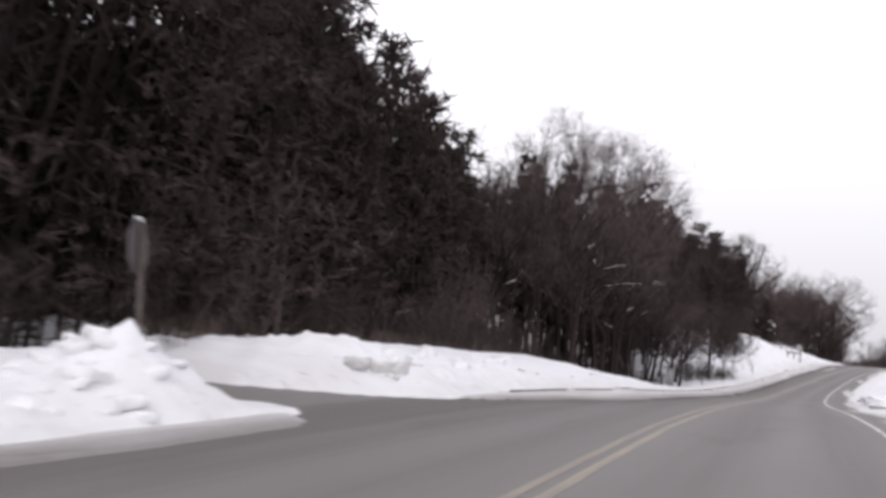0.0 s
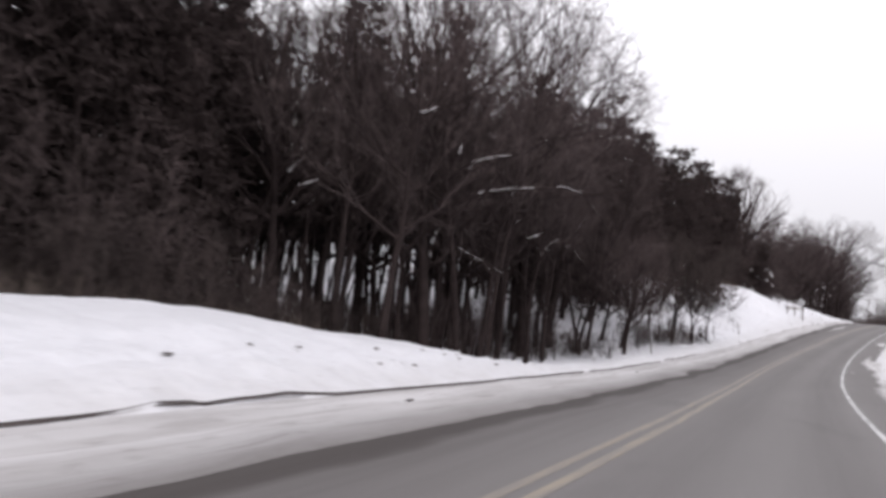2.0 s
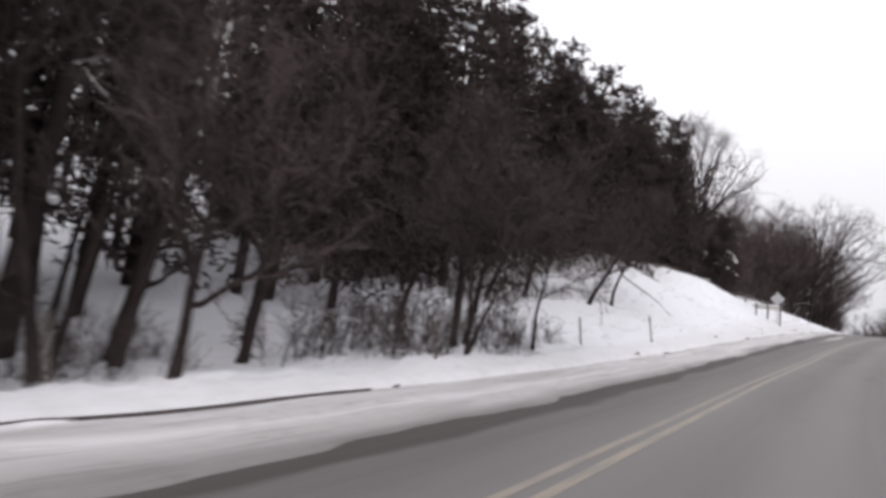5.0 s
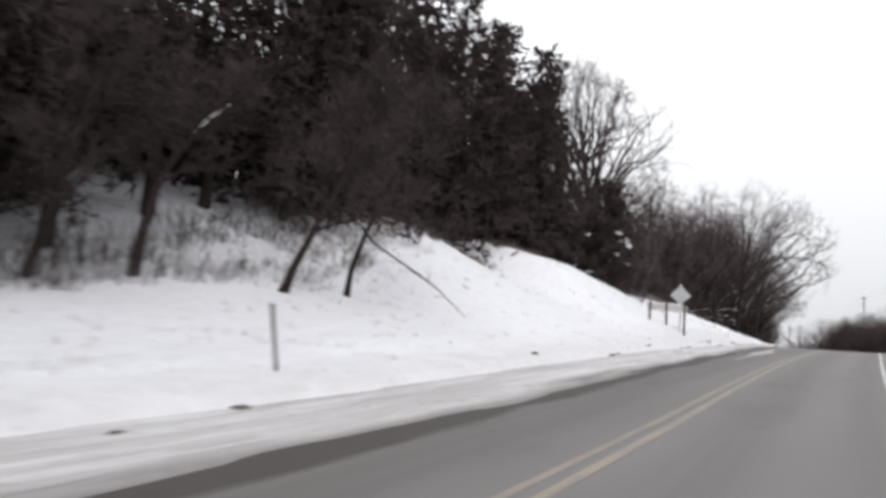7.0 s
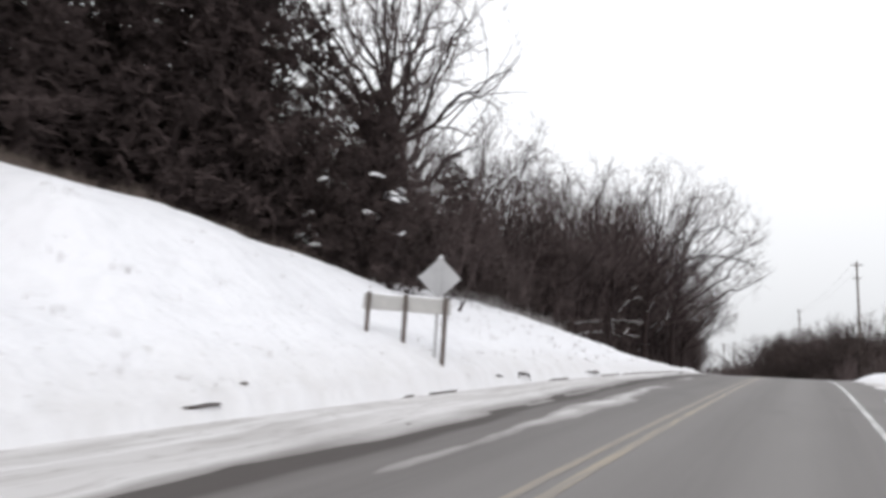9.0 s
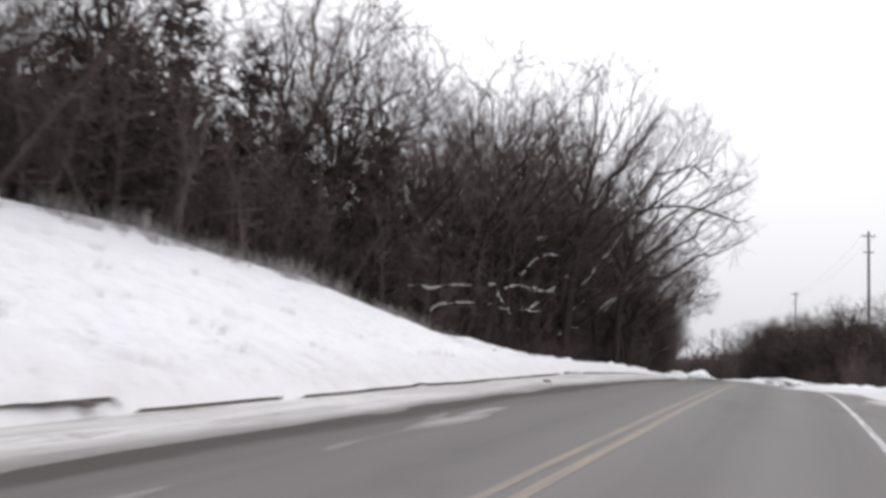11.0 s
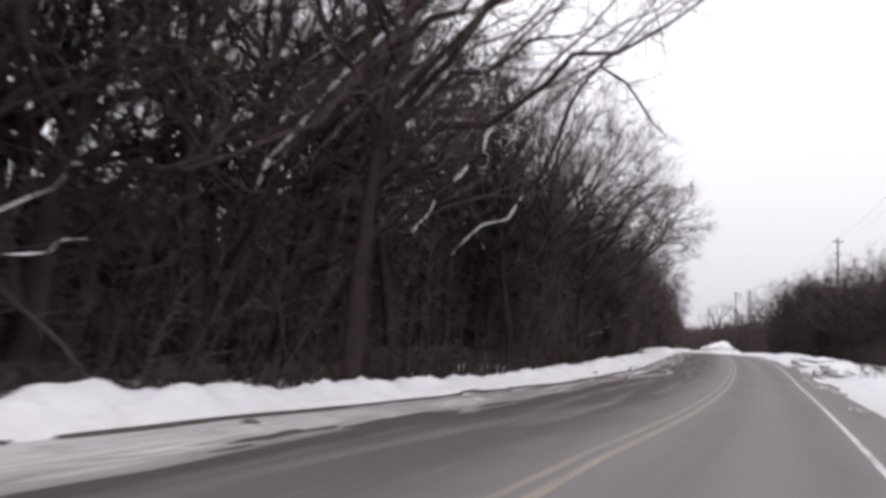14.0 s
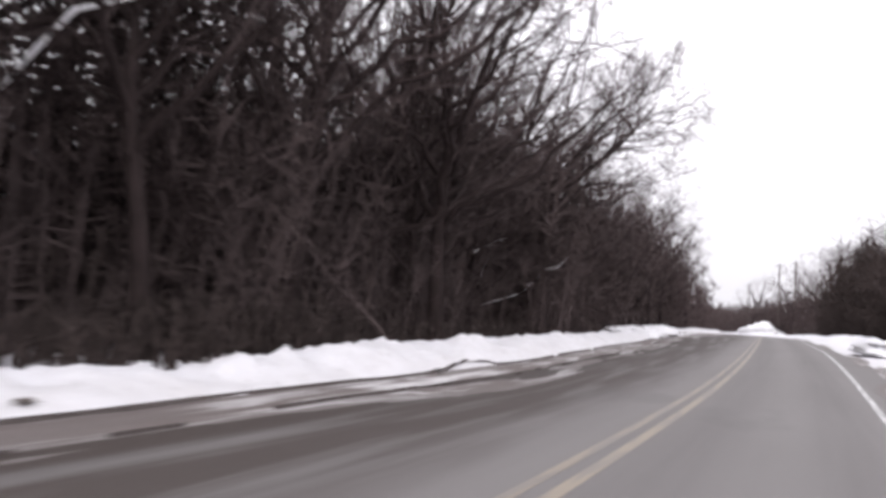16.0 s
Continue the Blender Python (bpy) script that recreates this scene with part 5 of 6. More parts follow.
limb(tj, [(162.1, -13.2, 2.4), (162.3, -12.4, 3.4), (162.6, -11.3, 4.74), (163.0, -10.4, 5.35)], 0.05, True, 8, 0.8)
limb(tj, [(159.5, -12.3, 3.8), (159.65, -11.8, 3.83), (159.87, -11.3, 3.81), (160.16, -10.7, 3.87)], 0.05, True, 6, 0.7)
limb(ti, [(156.3, -12.6, 2.5), (156.5, -12.1, 2.55), (156.86, -11.3, 2.64), (157.4, -10.4, 2.6)], 0.05, True, 6, 0.7)
limb(ti, [(156.2, -12.3, 3.5), (156.4, -11.7, 3.75), (156.7, -11.3, 3.6), (157.0, -10.7, 3.75)], 0.05, True, 6, 0.7)
limb(th, [(167.4, -12.4, 2.0), (169.2, -12.3, 2.35), (169.3, -12.0, 2.56), (169.6, -11.4, 2.66)], 0.05)
limb(th, [(167.4, -12.2, 2.4), (169.0, -12.1, 3.5), (169.15, -11.8, 3.95), (169.4, -11.4, 4.4)], 0.05)
t2 = single("bare_tree", 38, 184.0, -12.8, "dark leafless tree with snow on its leaning limbs", height=17, radius=0.27, spread=0.30, limbs=12, first=0.45, low=0.5)
limb(t2, [(184.2, -12.7, 4.9), (184.35, -12.4, 5.25), (184.5, -12.0, 5.9), (184.6, -11.7, 6.6)], 0.08, True, 8, 1.0, 1.3)
limb(t2, [(185.6, -12.3, 6.4), (185.95, -11.8, 7.3), (186.27, -10.9, 8.2), (186.36, -10.6, 8.8), (186.42, -10.3, 9.7), (186.6, -9.9, 10.3), (187.05, -8.6, 11.4), (187.3, -7.6, 12.4)], 0.12, True, 14, 1.4, 1.3)
t3 = single("bare_tree", 39, 175.0, -13.9, "dark leafless tree with a long snowy limb", height=17, radius=0.34, spread=0.32, limbs=12, first=0.45, low=0.5)
limb(t3, [(176.2, -13.6, 4.8), (176.4, -13.3, 5.8), (176.7, -12.5, 6.9), (177.5, -11.5, 8.8), (178.4, -10.7, 10.4), (179.4, -10.3, 11.5)], 0.12, True, 10, 1.2, 1.4)
limb(t3, [(178.4, -14.2, 9.4), (179.0, -13.3, 10.3), (179.6, -12.5, 11.0), (180.4, -11.6, 12.0), (181.4, -10.6, 13.2)], 0.12, True, 10, 1.2, 1.2)
t4 = single("bare_tree", 40, 193.2, -15.6, "dark leafless tree with a thick snowy limb", height=18, radius=0.38, spread=0.32, limbs=12, first=0.45, low=0.5)
limb(t4, [(193.6, -15.5, 4.2), (193.9, -14.8, 5.65), (194.5, -13.3, 7.0), (194.85, -12.6, 7.3), (195.1, -11.8, 8.5), (195.3, -11.2, 9.3)], 0.12, True, 14, 1.3, 1.3)
t5 = single("bare_tree", 38, 154.6, -15.2, "dark leafless tree with limbs fallen across its neighbours", size=0.6, turn=80, height=17, radius=0.27, spread=0.30, limbs=12, first=0.45, low=0.5)
limb(t5, [(151.9, -15.3, 3.03), (152.4, -14.3, 3.23), (152.9, -13.3, 3.31), (153.4, -12.1, 3.44), (153.6, -11.7, 3.48)], 0.048, True, 8, 0.8, 0.95)
limb(t5, [(152.5, -14.4, 1.96), (152.7, -13.8, 2.43), (153.2, -13.0, 2.60), (153.6, -12.1, 2.55), (153.75, -11.8, 2.6)], 0.045, True, 6, 0.7, 0.95)

# small trees that lean out of the hillside
def leaning(pts, radius, seed, snowy=False):
    """A crooked tree whose trunk follows road places; the first is its foot."""
    s, d, _ = pts[0]
    foot = ground(s, d)
    path = [place(*p) - foot for p in pts]
    path[0] = np.array([0, 0, -0.25])
    w, arms, c = crooked_tree(np.random.default_rng(seed), height=8.5, radius=radius, spread=0.30, limbs=12, first=0.42, low=0.3, twigs=7, path=path)
    ob = thing("leaning_tree", "crooked dark leafless tree leaning out of the snowy slope", "tree", "leaning trees")
    part("trunk", w.mesh("trunk", BARK, True), ob)
    for a in arms:
        part("limb", a.mesh("limb", BARK, True), ob)
    tagged(part("crown", c.mesh("crown", BRUSH), ob), kind="stuff")
    if snowy:
        line_up = np.array(path[-3:]) + np.array([0, 0, radius * 0.45])
        cap = Cloud()
        cap.tube(line_up, [0.010, 0.028, 0.014], 5)
        tagged(part("snow", cap.mesh("snow", CLEAN_SNOW, True), ob, "white snow lying along the trunk"), kind="stuff")
    ob.matrix_basis = Matrix.Translation(tuple(foot))
    return ob


leaning([(89.0, -17.7, 1.2), (89.0, -18.1, 2.3), (89.0, -18.5, 3.4), (89.0, -18.9, 6.0), (88.8, -19.2, 8.5)], 0.14, 401)
leaning([(89.6, -17.1, 1.1), (89.5, -17.0, 2.0), (89.4, -16.3, 3.4), (89.3, -15.3, 6.0), (89.3, -14.7, 8.5)], 0.17, 402)
leaning([(91.5, -15.9, 1.5), (91.4, -15.7, 2.7), (91.35, -15.35, 4.0), (91.4, -15.1, 4.75), (91.5, -14.7, 5.3), (91.7, -14.1, 6.05), (91.9, -13.6, 6.45)], 0.15, 403, True)
leaning([(94.4, -13.5, 1.5), (94.3, -13.1, 2.4), (94.2, -12.2, 3.8), (94.0, -11.1, 5.5), (94.0, -10.5, 7.2)], 0.15, 404)
leaning([(96.6, -13.0, 1.7), (96.6, -12.9, 2.6), (96.5, -12.2, 4.2), (96.5, -11.2, 6.0), (96.4, -10.6, 7.4)], 0.11, 405)
leaning([(72.6, -7.9, 0.1), (72.7, -8.0, 1.6), (73.0, -8.3, 3.4), (73.4, -8.6, 6.5)], 0.08, 406)
leaning([(73.2, -8.3, 0.1), (73.8, -8.2, 1.2), (74.7, -8.0, 2.6), (75.6, -7.9, 4.2)], 0.06, 407)
leaning([(75.3, -9.9, 0.2), (75.3, -9.9, 1.6), (75.3, -9.8, 3.6), (75.4, -9.8, 7.0)], 0.13, 408)
leaning([(76.8, -10.4, 0.2), (76.9, -10.2, 1.5), (77.1, -10.0, 3.4), (77.2, -9.8, 6.5)], 0.12, 409)
leaning([(76.2, -7.8, 0.1), (76.2, -7.8, 1.4), (76.4, -7.6, 2.8), (76.6, -7.5, 5.4)], 0.06, 410)
for s, d, size, lean in [(81.5, -13.6, 0.95, 12), (71.0, -13.6, 1.0, 10), (66.5, -10.6, 0.95, 8), (79.0, -14.6, 1.0, 8), (84.5, -18.6, 1.0, 6), (69, -11.6, 1.0, 8), (67.5, -14.0, 1.0, 4)]:
    k = int(rng.integers(50, 53))
    plant("leaning_tree", bare_meshes(k, None, height=7.5, radius=0.15, limbs=9, first=0.3, spread=0.42), s, d, "small crooked leafless tree leaning out of the snowy slope", "tree",
          "leaning trees", size, rng.uniform(0, 360), lean, 0.0)
for s, d in spread_out(20, (62, 80), (-16.5, -9.8), 1.3):
    thicket_at(s, d, int(rng.choice([0, 0, 1])), "thin leafless brush poking through the snow", "slope brush", rng.uniform(0.6, 1.0))
for s, d in spread_out(8, (70.5, 77), (-11, -7.9), 0.9):
    thicket_at(s, d, 1, "thin leafless brush tangled among small trees", "slope brush", rng.uniform(0.5, 0.8))
for s, d in spread_out(3, (77, 81.5), (-9.5, -7.8), 1.2):
    thicket_at(s, d, 0, "thin leafless brush poking through the snow", "slope brush", rng.uniform(0.6, 0.9))
for s, d in spread_out(12, (84, 101), (-19.5, -16.8), 1.3):
    thicket_at(s, d, 1, "leafless brush under the hillside trees", "slope brush", rng.uniform(0.5, 0.8))

# a dead branch broken off and leaning on the slope
dead = Cloud()
r = np.random.default_rng(31)
line = np.array([place(96.5, -12.7, 4.0), place(96.95, -12.47, 3.43), place(97.75, -11.75, 2.8), place(98.54, -10.97, 2.1), place(99.3, -10.3, float(bank(99.3, -10.3)) - 0.03)])
dead.tube(line, [0.034, 0.032, 0.028, 0.02, 0.008], 6)
for k in range(9):
    p = line[k % 3] + (line[k % 3 + 1] - line[k % 3]) * r.random()
    dead.tube(bent(p, unit(line[0] - line[3] + r.normal(0, 1.6, 3)), r.uniform(0.4, 1.1), 3, 0.2, 0.0, r), [0.014, 0.010, 0.007, 0.003], 4)
tagged(new("fallen_branch", dead.mesh("fallen_branch", BARK, True)), "dead grey branch leaning down the snowy slope", "branch")

# the low snowy evergreen behind the sign
cw, cc = conifer(np.random.default_rng(77), height=7.2, radius=0.14, spread=3.1, bare=0.03, droop=0.15, whorls=18, tufts=18, size=0.34)
cedar = plant("cedar", [("trunk", cw.mesh("trunk", BARK, True)), ("crown", cc.mesh("crown", NEEDLE))], 123.6, -14.2, "low dark cedar with clumps of snow on its boughs", "tree", "")
r = np.random.default_rng(5)
for k in range(20):
    az, h = k * 2.4 + r.normal(0, 0.3), r.uniform(0.8, 3.5)
    rad = 2.1 * (1.1 - h / 7.2) ** 0.75
    p = np.array([math.cos(az) * rad, math.sin(az) * rad, h])
    bm = bmesh.new()
    bmesh.ops.create_icosphere(bm, subdivisions=2, radius=1.0)
    wide, flat_z = r.uniform(0.12, 0.4), r.uniform(0.05, 0.10)
    for v in bm.verts:
        n = noise.noise(v.co * 1.6 + Vector((h * 7, az, 0))) * 0.5
        v.co = Vector((v.co.x * 0.2 * (1 + n), v.co.y * wide * (1 + n), (v.co.z * flat_z if v.co.z > 0 else v.co.z * 0.03) * (1 + n) - 0.5 * (v.co.y * wide) ** 2))
    bm.transform(Matrix.Translation(tuple(p)) @ Matrix.Rotation(az, 4, "Z") @ Matrix.Rotation(0.4, 4, "Y"))
    clump = bm_mesh("snow_clump", bm, CLEAN_SNOW)
    clump.polygons.foreach_set("use_smooth", [True] * len(clump.polygons))
    part("snow_clump", clump, cedar, "white clump of snow")
for s, d, size in [(127.5, -16.0, 0.42), (131, -15.2, 0.36), (137, -15.8, 0.4)]:
    pine_at(s, d, "low dark evergreen in a thicket", "hillside trees", 3, size)


# ---- signs, barrier, posts ----
def post_mesh(name, length, w, mat):
    bm = bmesh.new()
    box_bm(bm, (w, w * 0.7, length + 0.4), (0, 0, length / 2 - 0.2), min(w * 0.12, 0.012))
    return bm_mesh(name, bm, mat)


def plate(name, corners, thick, mat):
    """A flat plate with rounded rim, from its outline in x and z."""
    bm = bmesh.new()
    front = [bm.verts.new((x, -thick / 2, z)) for x, z in corners]
    f = bm.faces.new(front)
    out = bmesh.ops.extrude_face_region(bm, geom=[f])
    bmesh.ops.translate(bm, verts=[v for v in out["geom"] if isinstance(v, bmesh.types.BMVert)], vec=(0, thick, 0))
    bmesh.ops.recalc_face_normals(bm, faces=bm.faces)
    return bm_mesh(name, bm, mat)


def tilt_to(ob, degrees, az):
    """Leans a thing about its foot towards a compass way of the world."""
    loc = ob.matrix_basis.translation.copy()
    axis = Vector((0, 0, 1)).cross(Vector((math.cos(az), math.sin(az), 0)))
    ob.matrix_basis = Matrix.Translation(loc) @ Matrix.Rotation(radians(degrees), 4, axis) @ Matrix.Translation(-loc) @ ob.matrix_basis


stop = tagged(base_of("road_sign", 7.2, -8.55, 121, 0.14), "weathered octagonal sign on a grey post stuck in a snow heap", "sign")
part("post", post_mesh("post", 1.72, 0.085, TIMBER), stop)
oct_r = 0.43
octagon = plate("panel", [(oct_r * math.sin(radians(22.5 + 45 * k)), 1.36 + oct_r * math.cos(radians(22.5 + 45 * k))) for k in range(8)], 0.012, SIGN_BACK)
pan = part("panel", octagon, stop, "grey octagonal sign panel")
pan.location.y = 0.05
cap = Cloud()
cap.tube([(-0.16, 0.05, 1.76), (-0.06, 0.05, 1.78), (0.06, 0.05, 1.78), (0.16, 0.05, 1.76)], [0.012, 0.03, 0.03, 0.012], 6)
part("snow_cap", cap.mesh("snow_cap", CLEAN_SNOW, True), stop, "strip of snow on the sign's top edge")
tilt_to(stop, 6, math.pi)

warn = tagged(base_of("road_sign", 118.6, -8.1, 22), "diamond-shaped road sign seen from its bare grey back", "sign")
part("post", post_mesh("post", 2.15, 0.075, STEEL), warn)
side_len = 0.54
diamond = part("panel", plate("panel", [(0, 1.36), (side_len, 1.36 + side_len), (0, 1.36 + 2 * side_len), (-side_len, 1.36 + side_len)], 0.008, PANEL), warn, "bare grey back of a diamond panel")
diamond.location.y = 0.045
for z in (1.62, 2.12):
    bm = bmesh.new()
    box_bm(bm, (0.05, 0.03, 0.05), (0, -0.045, z), 0.006)
    part("bolt", bm_mesh("bolt", bm, STEEL), warn)
cap = Cloud()
cap.tube([(-0.07, 0.05, 2.40), (0, 0.05, 2.46), (0.07, 0.05, 2.40)], [0.01, 0.028, 0.01], 6)
part("snow_cap", cap.mesh("snow_cap", CLEAN_SNOW, True), warn, "dab of snow on the sign's tip")

barrier = tagged(base_of("barrier", 118.0, -8.6, 35), "low roadside barrier of a grey board on three timber posts", "barrier")
for x in (-0.95, -0.05, 0.93):
    foot = ground(118.0 + 0.57 * x, -8.6 + 0.82 * x)[2] - ground(118.0, -8.6)[2]
    bm = bmesh.new()
    box_bm(bm, (0.11, 0.09, 1.20 - foot + 0.3), (x, 0.06, (1.20 + foot) / 2 - 0.15), 0.012)
    part("post", bm_mesh("post", bm, TIMBER), barrier)
bm = bmesh.new()
box_bm(bm, (2.15, 0.045, 0.38), (0.0, 0.128, 0.97), 0.01)
part("board", bm_mesh("board", bm, BOARD), barrier, "weathered pale board")
cap = Cloud()
cap.tube([(x, 0.128, 1.165 + 0.008 * math.sin(x * 5)) for x in np.linspace(-1.0, 1.0, 9)], [0.01, 0.03, 0.034, 0.028, 0.032, 0.03, 0.034, 0.03, 0.01], 6)
part("snow_cap", cap.mesh("snow_cap", CLEAN_SNOW, True), barrier, "thin line of snow along the board's top")

for s, d, tall, lean in [(62.5, -7.9, 0.9, 9), (71.0, -7.8, 0.95, 10), (81.5, -8.4, 1.0, 7), (88.6, -8.0, 1.1, 10)]:
    fp = tagged(base_of("fence_post", s, d, rng.uniform(0, 90)), "leaning weathered fence post standing in snow", "fence post", "old fence posts")
    part("post", post_mesh("post", tall, 0.062, TIMBER), fp)
    tilt_to(fp, lean, math.pi)


def utility_pole(s, d, tall, label):
    pole = tagged(base_of("utility_pole", s, d, 0), label, "utility pole", "utility poles")
    bm = bmesh.new()
    bmesh.ops.create_cone(bm, cap_ends=True, segments=10, radius1=0.19, radius2=0.12, depth=tall + 1, matrix=Matrix.Translation((0, 0, (tall - 1) / 2)))
    part("pole", bm_mesh("pole", bm, TIMBER), pole)
    for z, w in ((tall - 0.5, 1.5), (tall - 2.4, 1.1)):
        bm = bmesh.new()
        box_bm(bm, (w, 0.1, 0.12), (0, 0.16, z), 0.01)
        arm = part("crossarm", bm_mesh("crossarm", bm, TIMBER), pole)
        for x in (-w * 0.42, w * 0.42):
            bm = bmesh.new()
            bmesh.ops.create_cone(bm, cap_ends=True, segments=8, radius1=0.05, radius2=0.03, depth=0.16, matrix=Matrix.Translation((x, 0.16, z + 0.14)))
            part("insulator", bm_mesh("insulator", bm, STEEL), arm)
    return place(s, d, float(bank(s, d)))[2] + tall


tops = []
for s, d, over in [(216.2, 12.4, 18.4), (281.6, 13.8, 18.8), (343.7, 11.0, 15.8), (348.1, 9.2, 15.6), (390.2, 15.6, 14.0)]:
    utility_pole(s, d, over - float(bank(s, d)), "tall bare timber utility pole beyond the trees")
    tops.append((s, d, over - 0.4))
for side_off in (-0.6, 0.6):
    for (sa, da, ha), (sb, db, hb) in zip(tops[:-1], tops[1:]):
        w = Cloud()
        f = np.linspace(0, 1, 13)
        sag = -1.2 * 4 * f * (1 - f) * (sb - sa) / 65
        pts = place(sa + (sb - sa) * f, da + (db - da) * f + side_off, ha + (hb - ha) * f + sag)
        w.tube(pts, np.full(13, 0.014), 4)
        tagged(new("overhead_wire", w.mesh("overhead_wire", STEEL)), "thin sagging overhead wire between utility poles", "wire", "overhead wires")


# ---- snow heaps, clods, dry grass ----
def heap(s, d, radius, tall, label, seed, long=1.4):
    """A rough heap of ploughed snow."""
    bm = bmesh.new()
    bmesh.ops.create_icosphere(bm, subdivisions=4, radius=1.0)
    for v in bm.verts:
        p = v.co.copy()
        n = noise.fractal(p * 1.5 + Vector((seed, 0, 0)), 0.7, 2.1, 5) * 0.34 + noise.noise(p * 5 + Vector((0, seed, 0))) * 0.09
        v.co = Vector((p.x * radius, p.y * radius * long, max(p.z, -0.25) * tall)) * (1 + n)
    me = bm_mesh("snow_mound", bm, CLEAN_SNOW)
    me.polygons.foreach_set("use_smooth", [True] * len(me.polygons))
    x, y, z = ground(s, d)
    ob = tagged(new("snow_mound", me), label, "snow mound", "snow mounds")
    ob.matrix_basis = pose(x, y, max(z, place(s, d)[2]) - 0.05 - (0.35 * tall if 0.3 < tall < 1 else 0), 0, 0, -math.degrees(heading(s)))
    return ob


heap(351.4, 7.1, 3.4, 2.7, "tall white snow bank at the bend", 3, 2.6)
heap(212, 4.9, 1.8, 0.6, "rough heap of ploughed snow on the bank", 9, 2.4)
heap(225, 5.0, 2.0, 0.6, "rough heap of ploughed snow on the bank", 14, 2.4)
heap(229, -8.3, 1.6, 0.42, "rough heap of ploughed snow on the bank", 21, 2.4)
heap(237, -8.3, 1.7, 0.5, "rough heap of ploughed snow on the bank", 26, 2.4)
heap(50, 4.2, 1.2, 0.4, "rough heap of ploughed snow on the bank", 41, 2.4)
heap(44, 4.4, 1.1, 0.38, "rough heap of ploughed snow on the bank", 46, 2.4)
heap(154.2, -8.5, 0.22, 0.2, "small lump of snow on the bank's crest", 51)


def chunk(s, d, size, seed, label, mat=SNOW_CHUNK):
    bm = bmesh.new()
    bmesh.ops.create_icosphere(bm, subdivisions=2, radius=1.0)
    for v in bm.verts:
        c = v.co.copy()
        v.co = Vector([math.copysign(abs(x) ** 0.75, x) for x in c]) * (1 + noise.noise(c * 1.5 + Vector((seed, 0, 0))) * 0.45 + noise.noise(c * 3.0 + Vector((0, seed, 0))) * 0.35)
        v.co.z *= 0.55
    me = bm_mesh("snow_chunk", bm, mat)
    me.polygons.foreach_set("use_smooth", [True] * len(me.polygons))
    x, y, z = ground(s, d)
    ob = tagged(new("snow_chunk", me), label, "snow", "ploughed snow chunks")
    ob.matrix_basis = pose(x, y, z - size * 0.2, seed * 31 % 40 - 20, seed * 17 % 40 - 20, seed * 67 % 360) @ Matrix.Scale(size, 4)
    return ob


r = np.random.default_rng(88)
for k in range(64):
    if k < 26:
        s, d, size = 6.4 + r.normal(0, 0.9), -8.5 + r.normal(0, 0.8), r.uniform(0.07, 0.24)
    elif k < 54:
        s, d, size = r.uniform(14.5, 22), -8.6 - abs(r.normal(0, 1.2)), r.uniform(0.12, 0.34)
    else:
        s, d, size = r.uniform(0, 8), -7.5 - abs(r.normal(0, 1.2)), r.uniform(0.10, 0.24)
    if side_road(s, d) > 0.5 and float(bank(s, d)) > 0.12:
        chunk(s, d, size, k + 3, "rough chunk of ploughed snow on a heap")


# blocks at the bank's steep face, their overhang shadow painted in as grey
for k, (s, d, size) in enumerate([(13.5, -8.95, 0.30), (14.0, -8.7, 0.36), (14.45, -8.6, 0.40), (14.9, -8.75, 0.34), (14.0, -8.3, 0.18), (15.4, -8.5, 0.2)]):
    chunk(s, d, size, 90 + k, "large block of ploughed snow in the bank, greyed for overhang shade", SHADED_CHUNK)


def clod(s, d, size, label):
    bm = bmesh.new()
    bmesh.ops.create_icosphere(bm, subdivisions=2, radius=1.0)
    seed = s * 1.7
    for v in bm.verts:
        v.co *= 1 + noise.noise(v.co * 1.8 + Vector((seed, 0, 0))) * 0.35
        v.co.z = max(v.co.z, -0.3) * 0.55
    x, y, z = ground(s, d)
    ob = tagged(new("clod", bm_mesh("clod", bm, STONE)), label, "clod", "frozen clods")
    ob.matrix_basis = pose(x, y, max(z, place(s, d)[2] + 0.03), 0, 0, s * 37 % 360) @ Matrix.Diagonal((size * 1.5, size, size, 1))
    return ob


for s, d, size in [(143.6, -6.1, 0.13), (168.2, -6.35, 0.12), (86.7, -6.8, 0.13), (84.5, -6.3, 0.10), (104.8, -7.3, 0.12), (42.7, -8.6, 0.12), (83.2, -6.9, 0.08), (23.0, -8.0, 0.07),
                   (130.5, -7.3, 0.10), (98.6, -7.6, 0.09), (60.8, -6.4, 0.08), (175.2, -6.2, 0.08), (189.5, -6.5, 0.07)]:
    clod(s, d, size, "dark frozen clod of dirt on the snowy shoulder")


def tufts(name, s, d, tall, label, seed, blades=14, mat=GRASS):
    """Dry stalks poking out of snow."""
    r = np.random.default_rng(seed)
    n = len(s)
    foot = np.repeat(ground(s, d), blades, 0) + np.concatenate([r.normal(0, 0.10, (n * blades, 2)), np.full((n * blades, 1), -0.03)], 1)
    dirs = unit(np.array([0, 0, 1]) + r.normal(0, 0.35, (n * blades, 3)) * np.array([1, 1, 0.2]))
    ln = tall * r.uniform(0.4, 1.1, (n * blades, 1)) * np.repeat(r.uniform(0.5, 1.2, (n, 1)), blades, 0)
    c = Cloud()
    c.blades(foot, foot + dirs * ln, 0.006, 0.002, unit(np.cross(dirs, r.normal(0, 1, (n * blades, 3)))))
    return tagged(new(name, c.mesh(name, mat)), label, "grass", kind="stuff")


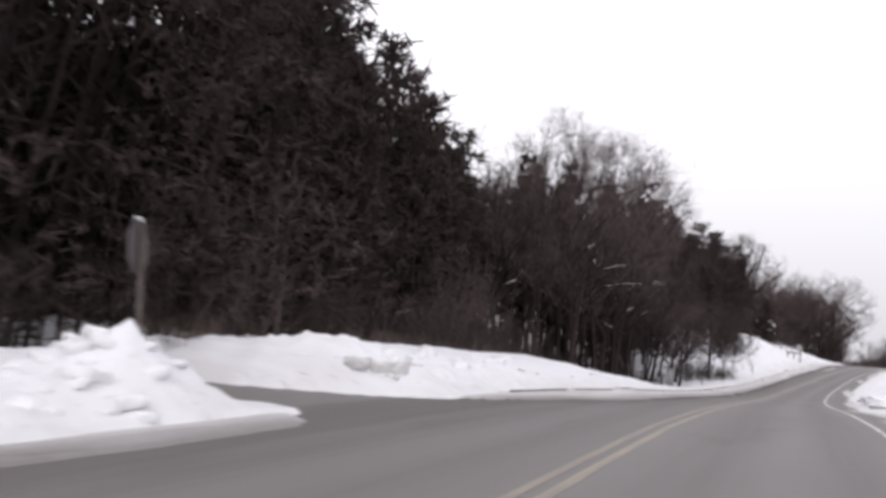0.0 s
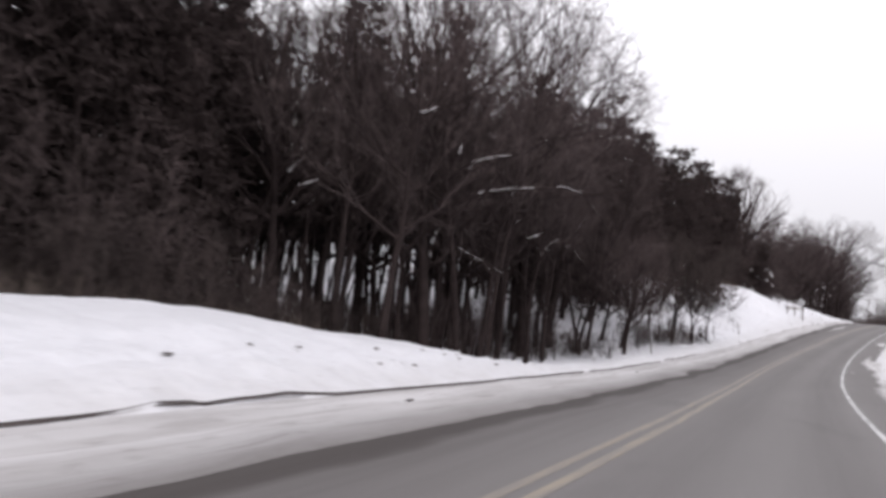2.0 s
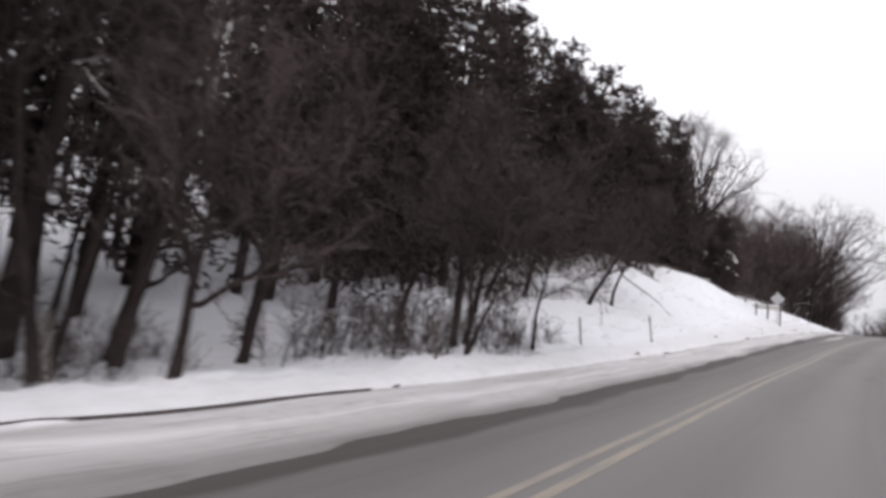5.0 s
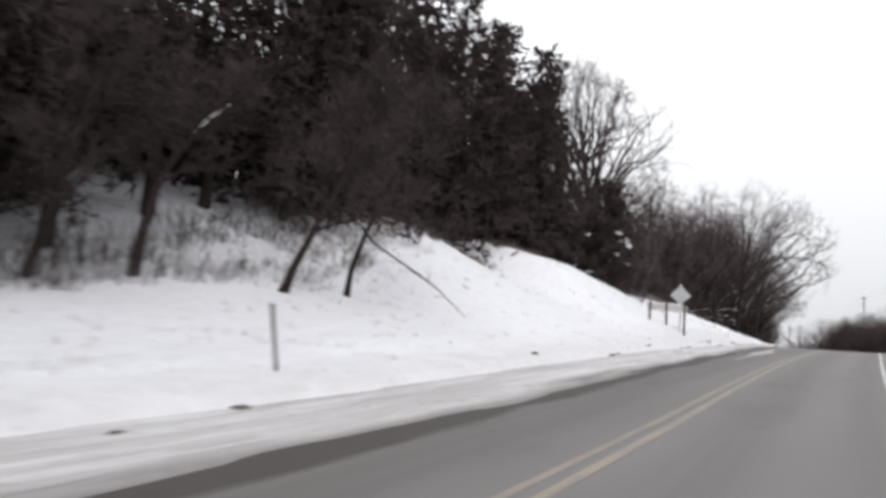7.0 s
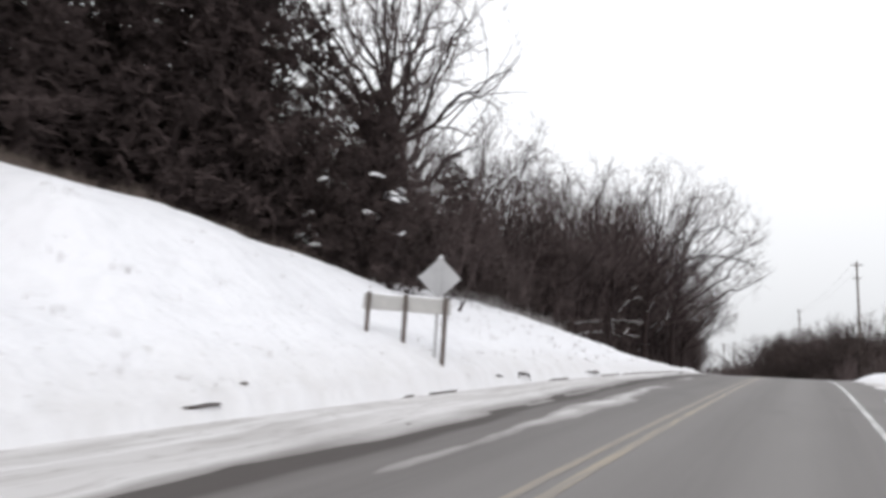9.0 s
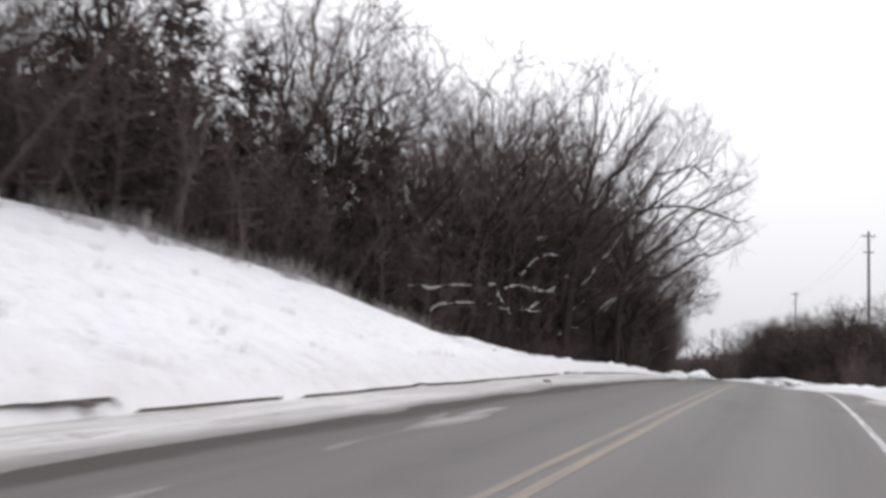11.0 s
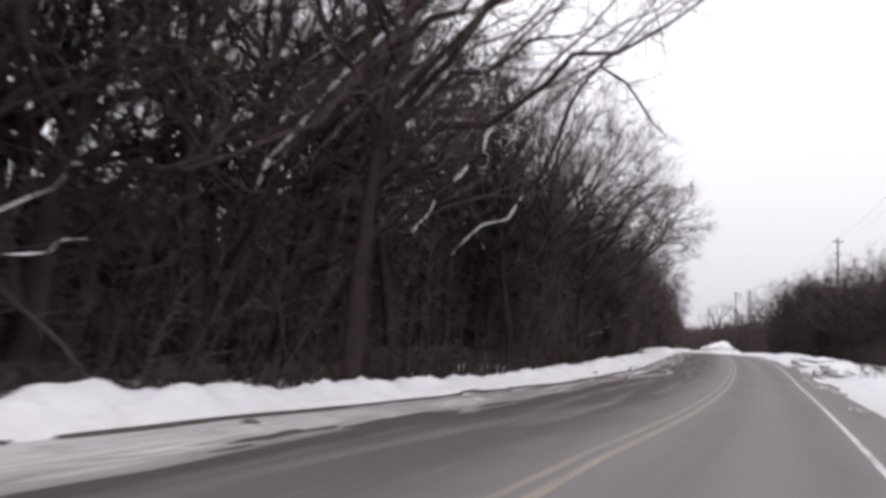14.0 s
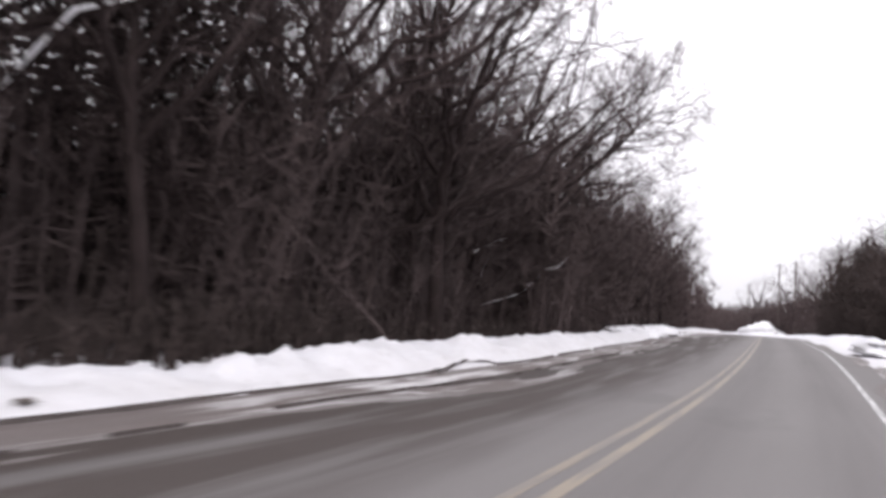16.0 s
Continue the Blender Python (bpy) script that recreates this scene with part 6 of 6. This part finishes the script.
r = np.random.default_rng(12)
ss = r.uniform(97, 128, 700)
tufts("dry_grass", ss, -(np.interp(ss, [97, 107, 118, 128], [15.5, 14.8, 14.8, 14.0]) + np.abs(r.normal(0, 1.6, 700))), 0.42, "dry brown grass along the wood's edge", 61)
ss = r.uniform(60, 152, 420)
tufts("dry_grass", ss, -r.uniform(7.8, 13.5, 420), 0.20, "sparse dry stalks poking through the snow", 62, 7)
ss = r.uniform(0, 46, 420)
tufts("dry_grass", ss, -(13.2 + np.abs(r.normal(0, 1.2, 420))), 0.7, "dry brown grass under the evergreens", 63)
ss = r.uniform(158, 260, 260)
tufts("dry_grass", ss, -(8.9 + np.abs(r.normal(0, 0.8, 260))), 0.3, "dry brown grass at the wood's foot", 64)
ss = r.uniform(131, 150, 620)
ss = ss[np.sin(ss * 1.3) + np.sin(ss * 2.9 + 1) > -0.3]
tufts("dry_grass", ss, -(np.interp(ss, [131, 142, 150], [14.2, 12.4, 11.6]) + np.abs(r.normal(0, 1.1, len(ss)))), 0.62, "frosted grey weeds along the top of the bank", 65, 9, WEED)
for mid_s, mid_d, wide, n, tall in [(90.3, -15.9, 0.8, 60, 0.55), (93.2, -14.9, 0.7, 60, 0.6), (95.6, -14.4, 0.9, 80, 0.6), (98.6, -14.6, 1.2, 80, 0.6), (92.0, -17.6, 1.6, 120, 0.8), (101.5, -15.6, 1.4, 80, 0.6), (88.2, -17.5, 0.9, 60, 0.7)]:
    tufts("dry_grass", mid_s + r.normal(0, wide, n), mid_d + r.normal(0, wide * 0.6, n), tall, "frosted grey weeds tangled on the snowy slope", int(mid_s * 10), 8, WEED)
for s, d in spread_out(16, (88, 104), (-18.5, -13.8), 1.0):
    thicket_at(s, d, 0, "thin leafless brush poking through the snow", "slope brush", rng.uniform(0.6, 1.0))
for k in range(26):
    clod(r.uniform(21, 46), -r.uniform(6.9, 8.6), r.uniform(0.025, 0.06), "small dark clod of dirt on the ploughed snow")
for k in range(16):
    clod(r.uniform(96, 200), -r.uniform(7.6, 8.8) if k % 2 else -r.uniform(4.9, 6.4), r.uniform(0.025, 0.055), "small dark clod of dirt on the ploughed snow")
# brush right of the road
for s, d in spread_out(8, (158, 180), (6.4, 9.5), 1.6):
    thicket_at(s, d, 1, "pale brown leafless brush on the bank", "right bank brush", rng.uniform(0.8, 1.1))
for s, d in spread_out(16, (150, 212), (6.2, 12), 2.2):
    thicket_at(s, d, int(rng.choice([0, 1, 1, 2])), "pale brown leafless brush on the bank", "right bank brush")
thicket_at(202, 5.2, 1, "dark leafless shrub on the bank", "right bank brush", 0.7)
for s, d in spread_out(8, (344, 366), (8.5, 14), 1.8):
    thicket_at(s, d, int(rng.choice([2, 3])), "dark leafless brush behind a snow heap", "right bank brush")
# taller trees behind the crooked one
for s, d, k, size in [(219, -14, 0, 1.0), (224.5, -13.2, 0, 0.95), (229, -12.8, 2, 0.86), (234, -12.4, 0, 0.9), (243, -12.6, 2, 0.9), (251, -12.4, 0, 0.95)]:
    bare_at(s, d, "leafless tree in a dense roadside wood", "roadside wood", k, size)
